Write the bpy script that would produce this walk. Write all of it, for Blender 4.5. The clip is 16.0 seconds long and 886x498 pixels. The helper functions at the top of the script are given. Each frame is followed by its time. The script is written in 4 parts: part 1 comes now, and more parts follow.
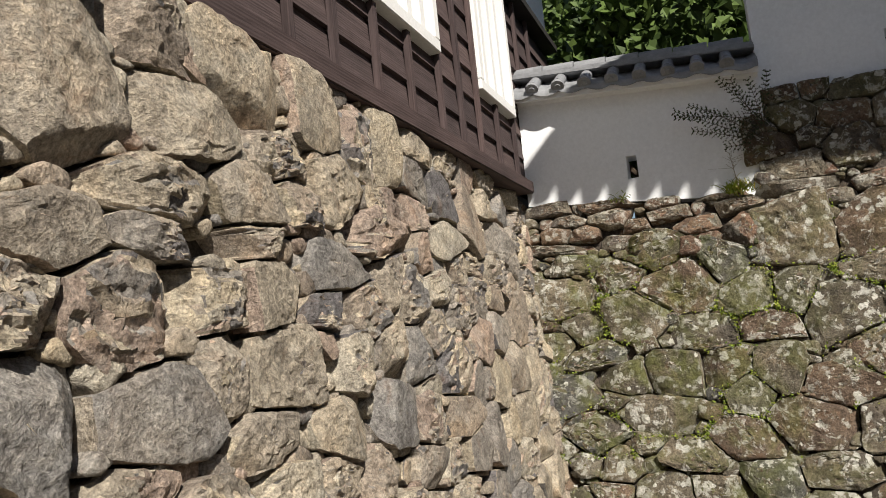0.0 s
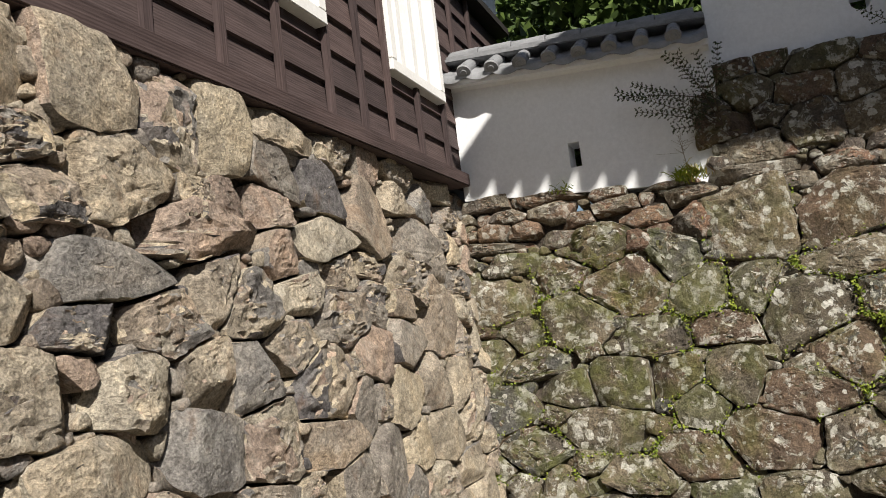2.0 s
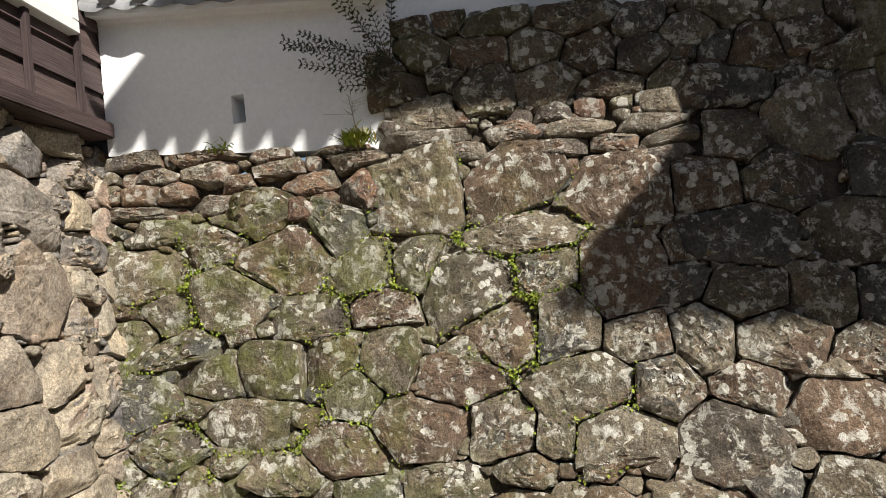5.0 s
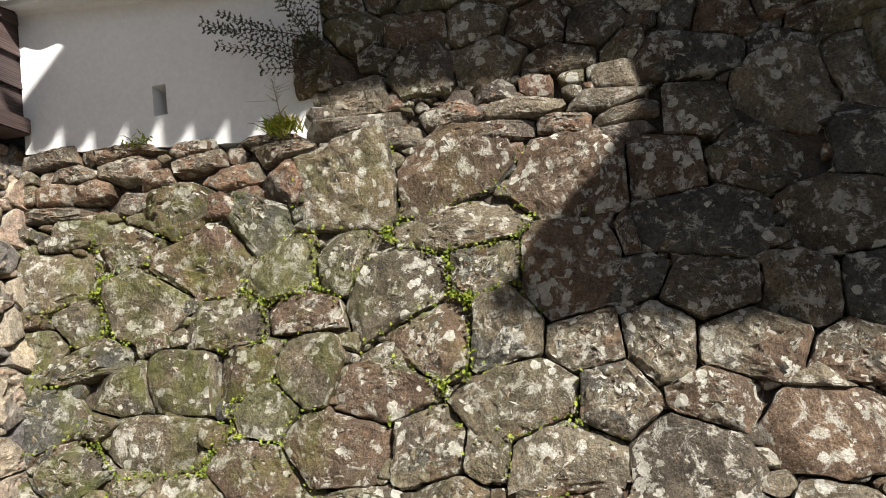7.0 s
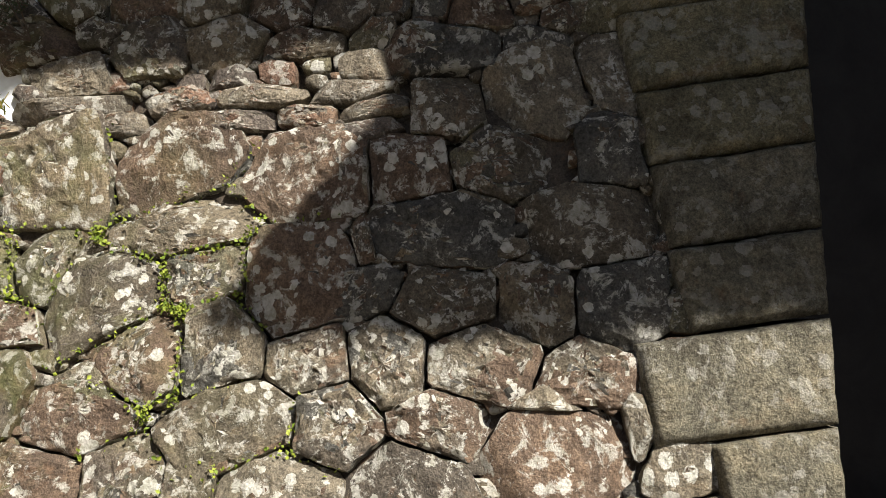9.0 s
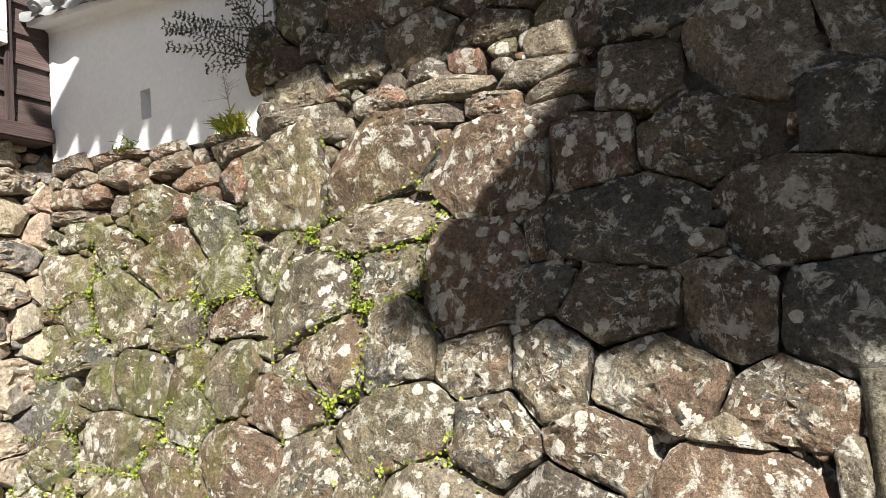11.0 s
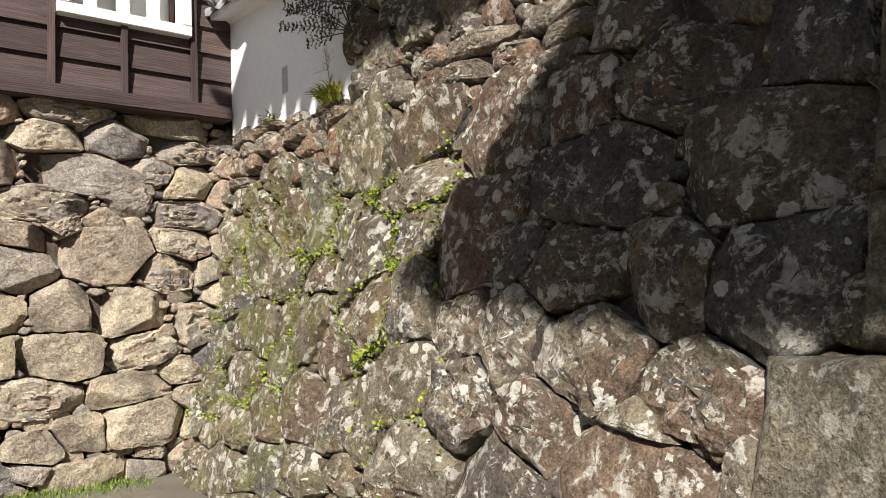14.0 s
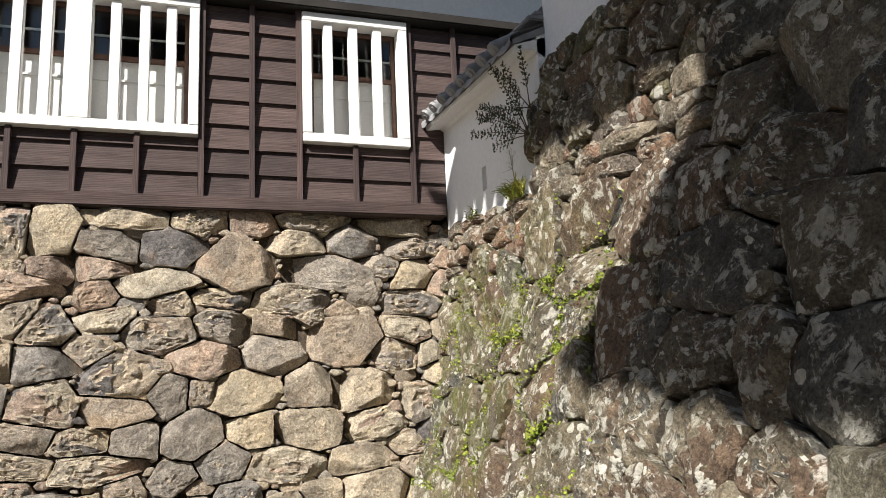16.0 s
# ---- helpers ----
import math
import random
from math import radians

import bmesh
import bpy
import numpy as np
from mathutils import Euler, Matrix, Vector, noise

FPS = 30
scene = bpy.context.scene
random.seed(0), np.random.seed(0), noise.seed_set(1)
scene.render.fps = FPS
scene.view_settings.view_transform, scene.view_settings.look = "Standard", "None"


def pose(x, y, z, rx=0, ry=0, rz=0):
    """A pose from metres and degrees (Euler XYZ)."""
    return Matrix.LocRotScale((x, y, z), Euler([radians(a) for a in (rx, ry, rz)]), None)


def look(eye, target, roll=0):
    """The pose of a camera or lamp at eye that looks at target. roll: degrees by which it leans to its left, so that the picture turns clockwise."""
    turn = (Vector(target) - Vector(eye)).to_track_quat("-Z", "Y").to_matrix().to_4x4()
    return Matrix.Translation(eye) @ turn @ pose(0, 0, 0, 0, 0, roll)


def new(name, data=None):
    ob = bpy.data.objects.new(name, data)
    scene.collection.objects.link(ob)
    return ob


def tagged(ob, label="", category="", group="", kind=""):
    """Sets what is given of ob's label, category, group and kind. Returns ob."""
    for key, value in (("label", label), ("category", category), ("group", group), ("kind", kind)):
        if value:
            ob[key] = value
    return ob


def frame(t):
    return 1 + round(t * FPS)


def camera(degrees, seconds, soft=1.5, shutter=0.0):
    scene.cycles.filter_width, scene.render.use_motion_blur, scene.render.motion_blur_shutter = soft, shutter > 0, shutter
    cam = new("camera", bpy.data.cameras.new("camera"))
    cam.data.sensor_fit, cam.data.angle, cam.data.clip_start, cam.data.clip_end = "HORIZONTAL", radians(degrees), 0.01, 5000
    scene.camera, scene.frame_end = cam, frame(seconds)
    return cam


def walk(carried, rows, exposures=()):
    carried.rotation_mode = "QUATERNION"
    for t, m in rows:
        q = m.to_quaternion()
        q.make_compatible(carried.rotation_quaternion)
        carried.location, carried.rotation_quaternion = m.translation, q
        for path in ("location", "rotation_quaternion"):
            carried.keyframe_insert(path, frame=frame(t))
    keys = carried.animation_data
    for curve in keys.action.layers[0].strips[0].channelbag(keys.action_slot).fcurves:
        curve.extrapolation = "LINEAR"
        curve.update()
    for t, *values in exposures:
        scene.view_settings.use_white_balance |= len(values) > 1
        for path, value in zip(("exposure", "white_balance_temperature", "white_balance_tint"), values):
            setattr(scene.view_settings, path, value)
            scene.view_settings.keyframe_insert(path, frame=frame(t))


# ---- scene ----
cam = camera(60.9, 16.0, soft=0.9)
PATH = [
    (0, (-7.171, -1.58, 1.832), (-5.305, -0.892, 2.043), -5.8),
    (0.5, (-6.962, -1.665, 1.822), (-5.131, -0.885, 2.018), -5.8),
    (1, (-6.75, -1.782, 1.82), (-4.93, -0.973, 1.994), -5.6),
    (1.5, (-6.505, -1.842, 1.828), (-4.663, -1.095, 2.051), -6.1),
    (2, (-6.341, -1.996, 1.801), (-4.485, -1.284, 2.022), -6.9),
    (2.5, (-6.167, -2.147, 1.784), (-4.278, -1.524, 1.991), -7.2),
    (3, (-5.967, -2.233, 1.784), (-4.052, -1.71, 2.024), -6.3),
    (3.5, (-5.873, -2.338, 1.75), (-3.938, -1.879, 1.961), -6.4),
    (4, (-5.789, -2.479, 1.738), (-3.842, -2.044, 1.886), -6.0),
    (4.5, (-5.6, -2.607, 1.728), (-3.633, -2.259, 1.835), -6.0),
    (5, (-5.444, -2.698, 1.681), (-3.454, -2.521, 1.789), -6.3),
    (5.2, (-5.42, -2.797, 1.673), (-3.431, -2.609, 1.774), -6.5),
    (7.3, (-4.706, -3.286, 1.413), (-2.738, -3.002, 1.631), -6.8),
    (7.5, (-4.65, -3.235, 1.437), (-2.669, -3.066, 1.654), -6.6),
    (8, (-4.561, -3.501, 1.465), (-2.571, -3.432, 1.652), -7.1),
    (8.5, (-4.5, -3.743, 1.484), (-2.505, -3.733, 1.63), -6.5),
    (8.7, (-4.446, -3.846, 1.466), (-2.451, -3.882, 1.613), -6.5),
    (10.8, (-3.887, -4.728, 1.456), (-2.023, -4.026, 1.639), -5.8),
    (11, (-3.838, -4.811, 1.451), (-2.072, -3.896, 1.657), -5.2),
    (11.5, (-3.681, -4.959, 1.424), (-2.007, -3.891, 1.664), -5.8),
    (12, (-3.502, -5.049, 1.43), (-2.005, -3.755, 1.72), -5.6),
    (12.5, (-3.36, -5.264, 1.393), (-2.016, -3.808, 1.669), -5.1),
    (13, (-3.21, -5.445, 1.359), (-1.894, -3.953, 1.567), -4.3),
    (13.5, (-3.028, -5.596, 1.358), (-1.737, -4.078, 1.528), -2.9),
    (14, (-2.928, -5.838, 1.355), (-1.682, -4.282, 1.516), -2.6),
    (14.5, (-2.799, -6.05, 1.354), (-1.636, -4.45, 1.648), -2.7),
    (15, (-2.666, -6.175, 1.353), (-1.558, -4.536, 1.644), -2.8),
    (15.5, (-2.628, -6.37, 1.361), (-1.64, -4.663, 1.691), -3.4),
    (16, (-2.662, -6.432, 1.379), (-2.031, -4.572, 1.756), -2.7),
]
walk(cam, [(t, look(eye, target, roll)) for t, eye, target, roll in PATH],
     [(0, 0.42), (3.5, 0.48), (5, 0.65), (8.7, 0.98), (10.9, 1.3), (12, 1.02), (13, 0.9), (16, 0.88)])

# ---- world, sun, exposure ----
SUN_WAY = Vector((0.58, 0.47, -0.67)).normalized()
world = bpy.data.worlds.new("world")
scene.world = world
world.use_nodes = True
wn = world.node_tree
sky = wn.nodes.new("ShaderNodeTexSky")
sky.sky_type = "NISHITA"
sky.sun_disc = False
sky.sun_elevation = math.asin(-SUN_WAY.z)
sky.sun_rotation = math.atan2(-SUN_WAY.x, -SUN_WAY.y)
wn.nodes["Background"].inputs["Strength"].default_value = 0.055
wn.links.new(sky.outputs[0], wn.nodes["Background"].inputs["Color"])
sun = new("sun", bpy.data.lights.new("sun", "SUN"))
sun.data.energy, sun.data.angle, sun.data.color = 5.0, radians(0.6), (1.0, 0.945, 0.86)
sun.matrix_world = look(Vector((-8, -7, 12)), Vector((-8, -7, 12)) + SUN_WAY)

# ---- materials ----


def material(name, rough=0.9, metal=0.0):
    m = bpy.data.materials.new(name)
    m.use_nodes = True
    b = m.node_tree.nodes["Principled BSDF"]
    b.inputs["Roughness"].default_value = rough
    b.inputs["Metallic"].default_value = metal
    b.inputs["Specular IOR Level"].default_value = 0.25
    return m, m.node_tree, b


def ramp(nt, fac, stops, mode="LINEAR"):
    r = nt.nodes.new("ShaderNodeValToRGB")
    r.color_ramp.interpolation = mode
    while len(r.color_ramp.elements) < len(stops):
        r.color_ramp.elements.new(0.5)
    for e, (p, c) in zip(r.color_ramp.elements, stops):
        e.position, e.color = p, (*c, 1) if len(c) == 3 else c
    nt.links.new(fac, r.inputs[0])
    return r.outputs[0]


def noise_tex(nt, scale, detail=5, rough=0.6, vec=None, distort=0.0):
    n = nt.nodes.new("ShaderNodeTexNoise")
    n.inputs["Scale"].default_value, n.inputs["Detail"].default_value = scale, detail
    n.inputs["Roughness"].default_value, n.inputs["Distortion"].default_value = rough, distort
    if vec is not None:
        nt.links.new(vec, n.inputs["Vector"])
    return n.outputs["Fac"]


def blend(nt, fac, a, b, mode="MIX"):
    m = nt.nodes.new("ShaderNodeMix")
    m.data_type, m.blend_type = "RGBA", mode
    for sock, v in ((m.inputs[0], fac), (m.inputs[6], a), (m.inputs[7], b)):
        if isinstance(v, (int, float)):
            sock.default_value = v
        elif isinstance(v, tuple):
            sock.default_value = (*v, 1)
        else:
            nt.links.new(v, sock)
    return m.outputs[2]


def calc(nt, op, a, b):
    m = nt.nodes.new("ShaderNodeMath")
    m.operation = op
    for sock, v in ((m.inputs[0], a), (m.inputs[1], b)):
        if isinstance(v, (int, float)):
            sock.default_value = v
        else:
            nt.links.new(v, sock)
    return m.outputs[0]


def bump(nt, bsdf, height, strength, dist):
    b = nt.nodes.new("ShaderNodeBump")
    b.inputs["Strength"].default_value, b.inputs["Distance"].default_value = strength, dist
    nt.links.new(height, b.inputs["Height"])
    nt.links.new(b.outputs[0], bsdf.inputs["Normal"])


def place(nt, random_shift=True):
    """World-size coordinates, shifted piece by piece, and the piece's own random number."""
    g = nt.nodes.new("ShaderNodeNewGeometry")
    o = nt.nodes.new("ShaderNodeObjectInfo")
    rnd = calc(nt, "FRACT", calc(nt, "ADD", o.outputs["Random"], g.outputs["Random Per Island"]), 0.0)
    if not random_shift:
        return g.outputs["Position"], rnd
    s = nt.nodes.new("ShaderNodeVectorMath")
    s.operation = "MULTIPLY_ADD"
    c = nt.nodes.new("ShaderNodeCombineXYZ")
    for i in range(3):
        nt.links.new(rnd, c.inputs[i])
    nt.links.new(c.outputs[0], s.inputs[0])
    s.inputs[1].default_value = (17.0, 31.0, 23.0)
    nt.links.new(g.outputs["Position"], s.inputs[2])
    return s.outputs[0], rnd


def stone_material(name, tones, lichen, moss, crag, streaks=0.0):
    m, nt, b = material(name, 0.92)
    vec, rnd = place(nt)
    base = ramp(nt, rnd, tones, "CONSTANT")
    big = noise_tex(nt, 2.6, 4, 0.6, vec, 0.6)
    mid = noise_tex(nt, 14, 6, 0.68, vec, 0.3)
    fine = noise_tex(nt, 120, 4, 0.7, vec)
    col = blend(nt, 1.0, base, ramp(nt, big, [(0.28, (0.5, 0.49, 0.5)), (0.5, (1, 1, 1)), (0.72, (1.28, 1.2, 1.1))]), "MULTIPLY")
    col = blend(nt, 1.0, col, ramp(nt, mid, [(0.3, (0.62, 0.6, 0.58)), (0.5, (1, 1, 1)), (0.7, (1.3, 1.28, 1.24))]), "MULTIPLY")
    col = blend(nt, 0.7, col, ramp(nt, fine, [(0.32, (0.45, 0.45, 0.45)), (0.52, (1.05, 1.05, 1.05)), (0.7, (1.6, 1.6, 1.55))]), "MULTIPLY")
    speck = noise_tex(nt, 52, 5, 0.72, vec, 0.2)
    col = blend(nt, 0.9, col, ramp(nt, speck, [(0.34, (0.5, 0.49, 0.48)), (0.5, (1, 1, 1)), (0.66, (1.45, 1.43, 1.4))]), "MULTIPLY")
    # warm iron stain
    stain = ramp(nt, noise_tex(nt, 3.3, 5, 0.7, vec, 1.0), [(0.58, (0, 0, 0)), (0.72, (1, 1, 1))])
    col = blend(nt, calc(nt, "MULTIPLY", stain, 0.35), col, (0.30, 0.165, 0.085))
    if lichen:
        v = nt.nodes.new("ShaderNodeTexVoronoi")
        v.inputs["Scale"].default_value = 11.0
        v.inputs["Randomness"].default_value = 1.0
        nt.links.new(vec, v.inputs["Vector"])
        size = ramp(nt, noise_tex(nt, 3.0, 3, 0.6, vec), [(0.42, (0, 0, 0)), (0.62, (1, 1, 1))])
        edge = calc(nt, "ADD", v.outputs["Distance"], calc(nt, "MULTIPLY", calc(nt, "SUBTRACT", noise_tex(nt, 45, 5, 0.7, vec), 0.5), 0.55))
        spot = calc(nt, "LESS_THAN", edge, calc(nt, "MULTIPLY", size, 0.42))
        blot = ramp(nt, noise_tex(nt, 9.0, 7, 0.75, vec, 0.4), [(0.535, (0, 0, 0)), (0.58, (1, 1, 1))])
        mask = calc(nt, "MINIMUM", calc(nt, "ADD", spot, calc(nt, "MULTIPLY", blot, 0.75)), 1.0)
        mask = calc(nt, "MULTIPLY", mask, lichen)
        col = blend(nt, mask, col, ramp(nt, noise_tex(nt, 30, 4, 0.6, vec), [(0.35, (0.42, 0.41, 0.33)), (0.6, (0.70, 0.68, 0.62))]))
    if moss:
        # moss favours the damp inner corner
        p = nt.nodes.new("ShaderNodeSeparateXYZ")
        g = nt.nodes.new("ShaderNodeNewGeometry")
        nt.links.new(g.outputs["Position"], p.inputs[0])
        near = ramp(nt, calc(nt, "MULTIPLY", calc(nt, "ADD", p.outputs["Y"], 4.2), 0.25), [(0.2, (0, 0, 0)), (0.75, (1, 1, 1))])
        patch = ramp(nt, noise_tex(nt, 2.3, 6, 0.68, vec, 0.5), [(0.46, (0, 0, 0)), (0.62, (1, 1, 1))])
        k = calc(nt, "MULTIPLY", calc(nt, "MULTIPLY", near, patch), moss)
        col = blend(nt, k, col, ramp(nt, mid, [(0.3, (0.06, 0.075, 0.016)), (0.7, (0.17, 0.17, 0.05))]))
    nt.links.new(col, b.inputs["Base Color"])
    h = calc(nt, "ADD", calc(nt, "MULTIPLY", mid, 0.7), calc(nt, "MULTIPLY", fine, 0.16))
    h = calc(nt, "ADD", h, calc(nt, "MULTIPLY", speck, 0.45))
    bump(nt, b, h, 1.0, crag)
    return m


PALE = [(0.0, (0.350, 0.302, 0.242)), (0.14, (0.389, 0.336, 0.262)), (0.28, (0.292, 0.262, 0.228)), (0.42, (0.359, 0.281, 0.228)), (0.54, (0.233, 0.219, 0.204)),
        (0.62, (0.408, 0.350, 0.262)), (0.74, (0.321, 0.267, 0.213)), (0.84, (0.418, 0.374, 0.301)), (0.95, (0.146, 0.136, 0.136))]
MOSSY = [(0.0, (0.148, 0.127, 0.095)), (0.15, (0.184, 0.155, 0.112)), (0.3, (0.120, 0.103, 0.083)), (0.45, (0.141, 0.103, 0.076)), (0.58, (0.198, 0.173, 0.131)),
         (0.7, (0.109, 0.106, 0.095)), (0.82, (0.170, 0.122, 0.088)), (0.92, (0.163, 0.151, 0.102))]
stone_pale = stone_material("pale_fieldstone", PALE, 0.12, 0.0, 0.03)
stone_mossy = stone_material("lichened_stone", MOSSY, 0.9, 0.75, 0.045)
stone_dressed = stone_material("dressed_stone", [(0.0, (0.22, 0.2, 0.13)), (0.5, (0.19, 0.175, 0.13))], 0.35, 0.12, 0.07)
stone_rust = stone_material("rust_stained_slab", [(0.0, (0.165, 0.105, 0.076)), (0.2, (0.16, 0.14, 0.112)), (0.4, (0.19, 0.13, 0.092)), (0.6, (0.14, 0.118, 0.10)), (0.8, (0.20, 0.172, 0.13))], 0.55, 0.1, 0.035)
stone_core = stone_material("wall_core_earth", [(0.0, (0.07, 0.058, 0.046)), (0.5, (0.085, 0.07, 0.055))], 0.0, 0.0, 0.02)


def wood_material(name, dark, light, along="X"):
    m, nt, b = material(name, 0.78)
    vec, rnd = place(nt)
    mp = nt.nodes.new("ShaderNodeMapping")
    mp.inputs["Scale"].default_value = (0.9, 14, 14) if along == "X" else (14, 14, 0.9)
    nt.links.new(vec, mp.inputs[0])
    g = noise_tex(nt, 3.0, 7, 0.65, mp.outputs[0], 0.9)
    w = nt.nodes.new("ShaderNodeTexWave")
    w.bands_direction = "Z" if along == "X" else "X"
    w.inputs["Scale"].default_value, w.inputs["Distortion"].default_value = 1.5, 7.0
    w.inputs["Detail"].default_value, w.inputs["Detail Scale"].default_value = 3, 0.8
    nt.links.new(mp.outputs[0], w.inputs[0])
    grain = calc(nt, "ADD", calc(nt, "MULTIPLY", g, 0.85), calc(nt, "MULTIPLY", w.outputs["Fac"], 0.15))
    col = ramp(nt, grain, [(0.25, dark), (0.75, light)])
    fade = ramp(nt, noise_tex(nt, 1.3, 4, 0.6, vec), [(0.3, (0.8, 0.8, 0.82)), (0.7, (1.3, 1.25, 1.25))])
    col = blend(nt, 1.0, col, fade, "MULTIPLY")
    tone = ramp(nt, rnd, [(0.0, (0.82, 0.82, 0.84)), (1.0, (1.18, 1.14, 1.12))])
    nt.links.new(blend(nt, 1.0, col, tone, "MULTIPLY"), b.inputs["Base Color"])
    bump(nt, b, grain, 0.55, 0.006)
    return m


board_wood = wood_material("stained_board", (0.034, 0.024, 0.023), (0.118, 0.090, 0.085))
batten_wood = wood_material("stained_batten", (0.038, 0.027, 0.026), (0.112, 0.084, 0.080), "Z")
beam_wood = wood_material("stained_beam", (0.036, 0.025, 0.024), (0.10, 0.075, 0.071))


def plain_material(name, colour, rough, vary=0.12, scale=2.0, grain=0.002, grain_scale=60):
    m, nt, b = material(name, rough)
    vec, rnd = place(nt, False)
    n = noise_tex(nt, scale, 6, 0.65, vec, 0.4)
    lo, hi = tuple(c * (1 - vary) for c in colour), tuple(min(1, c * (1 + vary)) for c in colour)
    col = ramp(nt, n, [(0.3, lo), (0.7, hi)])
    f = noise_tex(nt, grain_scale, 4, 0.6, vec)
    col = blend(nt, 0.5, col, ramp(nt, f, [(0.3, (0.88, 0.88, 0.88)), (0.7, (1.08, 1.08, 1.08))]), "MULTIPLY")
    nt.links.new(col, b.inputs["Base Color"])
    bump(nt, b, f, 0.4, grain)
    return m


plaster = plain_material("lime_plaster", (0.83, 0.84, 0.85), 0.85, 0.035, 1.2, 0.0015, 35)
white_paint = plain_material("white_lime_paint", (0.82, 0.81, 0.79), 0.7, 0.03, 4, 0.001, 50)
tile_clay = plain_material("smoked_roof_tile", (0.24, 0.245, 0.255), 0.5, 0.3, 6, 0.003, 70)
sash_brown = plain_material("brown_sash", (0.13, 0.075, 0.055), 0.6, 0.2, 8)
screen_white = plain_material("white_screen_paper", (0.66, 0.67, 0.66), 0.8, 0.05, 3)
room_dark = plain_material("dim_room_wall", (0.10, 0.10, 0.11), 0.9, 0.2, 2)
earth = plain_material("gravelly_earth", (0.13, 0.117, 0.094), 0.95, 0.25, 3, 0.02, 40)
post_black = plain_material("blackened_timber", (0.03, 0.027, 0.025), 0.7, 0.3, 4)
glass, gt, gb = material("window_glass", 0.03)
gb.inputs["Transmission Weight"].default_value = 1.0
gb.inputs["Base Color"].default_value = (0.93, 0.97, 0.96, 1)
gb.inputs["IOR"].default_value = 1.45
gb.inputs["Specular IOR Level"].default_value = 0.5


def leaf_material(name, lo, hi):
    m, nt, b = material(name, 0.6)
    vec, rnd = place(nt)
    col = ramp(nt, rnd, [(0.0, lo), (1.0, hi)])
    nt.links.new(blend(nt, 1.0, col, ramp(nt, noise_tex(nt, 6, 3, 0.6, vec), [(0.3, (0.75, 0.75, 0.75)), (0.7, (1.25, 1.25, 1.2))]), "MULTIPLY"), b.inputs["Base Color"])
    b.inputs["Subsurface Weight"].default_value = 0.0
    return m


leaf_tree = leaf_material("tree_leaf", (0.028, 0.05, 0.012), (0.10, 0.15, 0.035))
leaf_shrub = leaf_material("shrub_leaf", (0.018, 0.03, 0.012), (0.05, 0.075, 0.03))
leaf_moss = leaf_material("joint_fern", (0.09, 0.14, 0.015), (0.27, 0.31, 0.045))
leaf_dry = leaf_material("dry_grass", (0.30, 0.27, 0.07), (0.45, 0.36, 0.09))
leaf_grass = leaf_material("lawn_blade", (0.08, 0.13, 0.02), (0.20, 0.28, 0.05))
bark = plain_material("bark", (0.09, 0.065, 0.045), 0.9, 0.3, 9, 0.02, 30)

# ---- small builders ----


def mesh_object(name, verts, faces, mat, parent=None, smooth=False, label=""):
    me = bpy.data.meshes.new(name)
    me.from_pydata([tuple(v) for v in verts], [], faces)
    me.materials.append(mat)
    if smooth:
        me.polygons.foreach_set("use_smooth", [True] * len(me.polygons))
    me.update()
    ob = new(name, me)
    ob.parent = parent
    if label:
        ob["label"] = label
    return ob


def part(name, bm, mat, parent=None, label="", smooth=False):
    me = bpy.data.meshes.new(name)
    bmesh.ops.recalc_face_normals(bm, faces=bm.faces)
    bm.to_mesh(me)
    bm.free()
    me.materials.append(mat)
    if smooth:
        me.polygons.foreach_set("use_smooth", [True] * len(me.polygons))
    ob = new(name, me)
    ob.parent = parent
    if label:
        ob["label"] = label
    return ob


def box(lo, hi, bevel=0.0, bm=None):
    bm = bm or bmesh.new()
    made = bmesh.ops.create_cube(bm, size=1.0)["verts"]
    c, s = (Vector(lo) + Vector(hi)) / 2, Vector(hi) - Vector(lo)
    for v in made:
        v.co = Vector((v.co.x * s.x, v.co.y * s.y, v.co.z * s.z)) + c
    if bevel:
        edges = list({e for v in made for e in v.link_edges})
        bmesh.ops.bevel(bm, geom=edges, offset=bevel, segments=2, affect="EDGES")
    return bm


def tube(bm, a, b, r0, r1, n=8):
    a, b = Vector(a), Vector(b)
    q = (b - a).to_track_quat("Z", "Y")
    rings = []
    for p, r in ((a, r0), (b, r1)):
        rings.append([bm.verts.new(p + q @ Vector((r * math.cos(2 * math.pi * k / n), r * math.sin(2 * math.pi * k / n), 0))) for k in range(n)])
    for k in range(n):
        bm.faces.new((rings[0][k], rings[0][(k + 1) % n], rings[1][(k + 1) % n], rings[1][k]))
    bm.faces.new(rings[0][::-1])
    bm.faces.new(rings[1])


def leaf_cloud(name, spots, size, mat, parent=None, flat=0.0, rng=None):
    """Many small folded leaves, two triangles each."""
    verts, faces = [], []
    for p, s in spots:
        d = Vector((rng.gauss(0, 1), rng.gauss(0, 1), rng.gauss(0, 1) + flat)).normalized()
        side = d.orthogonal().normalized()
        side.rotate(Matrix.Rotation(rng.uniform(0, 6.28), 3, d))
        up = d.cross(side)
        L, W = size * s, size * s * 0.42
        n = len(verts)
        verts += [p - up * L * 0.5, p + side * W + d * W * 0.4, p + up * L * 0.6, p - side * W + d * W * 0.4]
        faces += [(n, n + 1, n + 2), (n, n + 2, n + 3)]
    return mesh_object(name, verts, faces, mat, parent)


# ---- ground ----


def ground_z(x, y):
    return 0.27 + 0.055 * min(0.0, max(y, -9)) + 0.015 * math.sin(x * 1.7 + y)


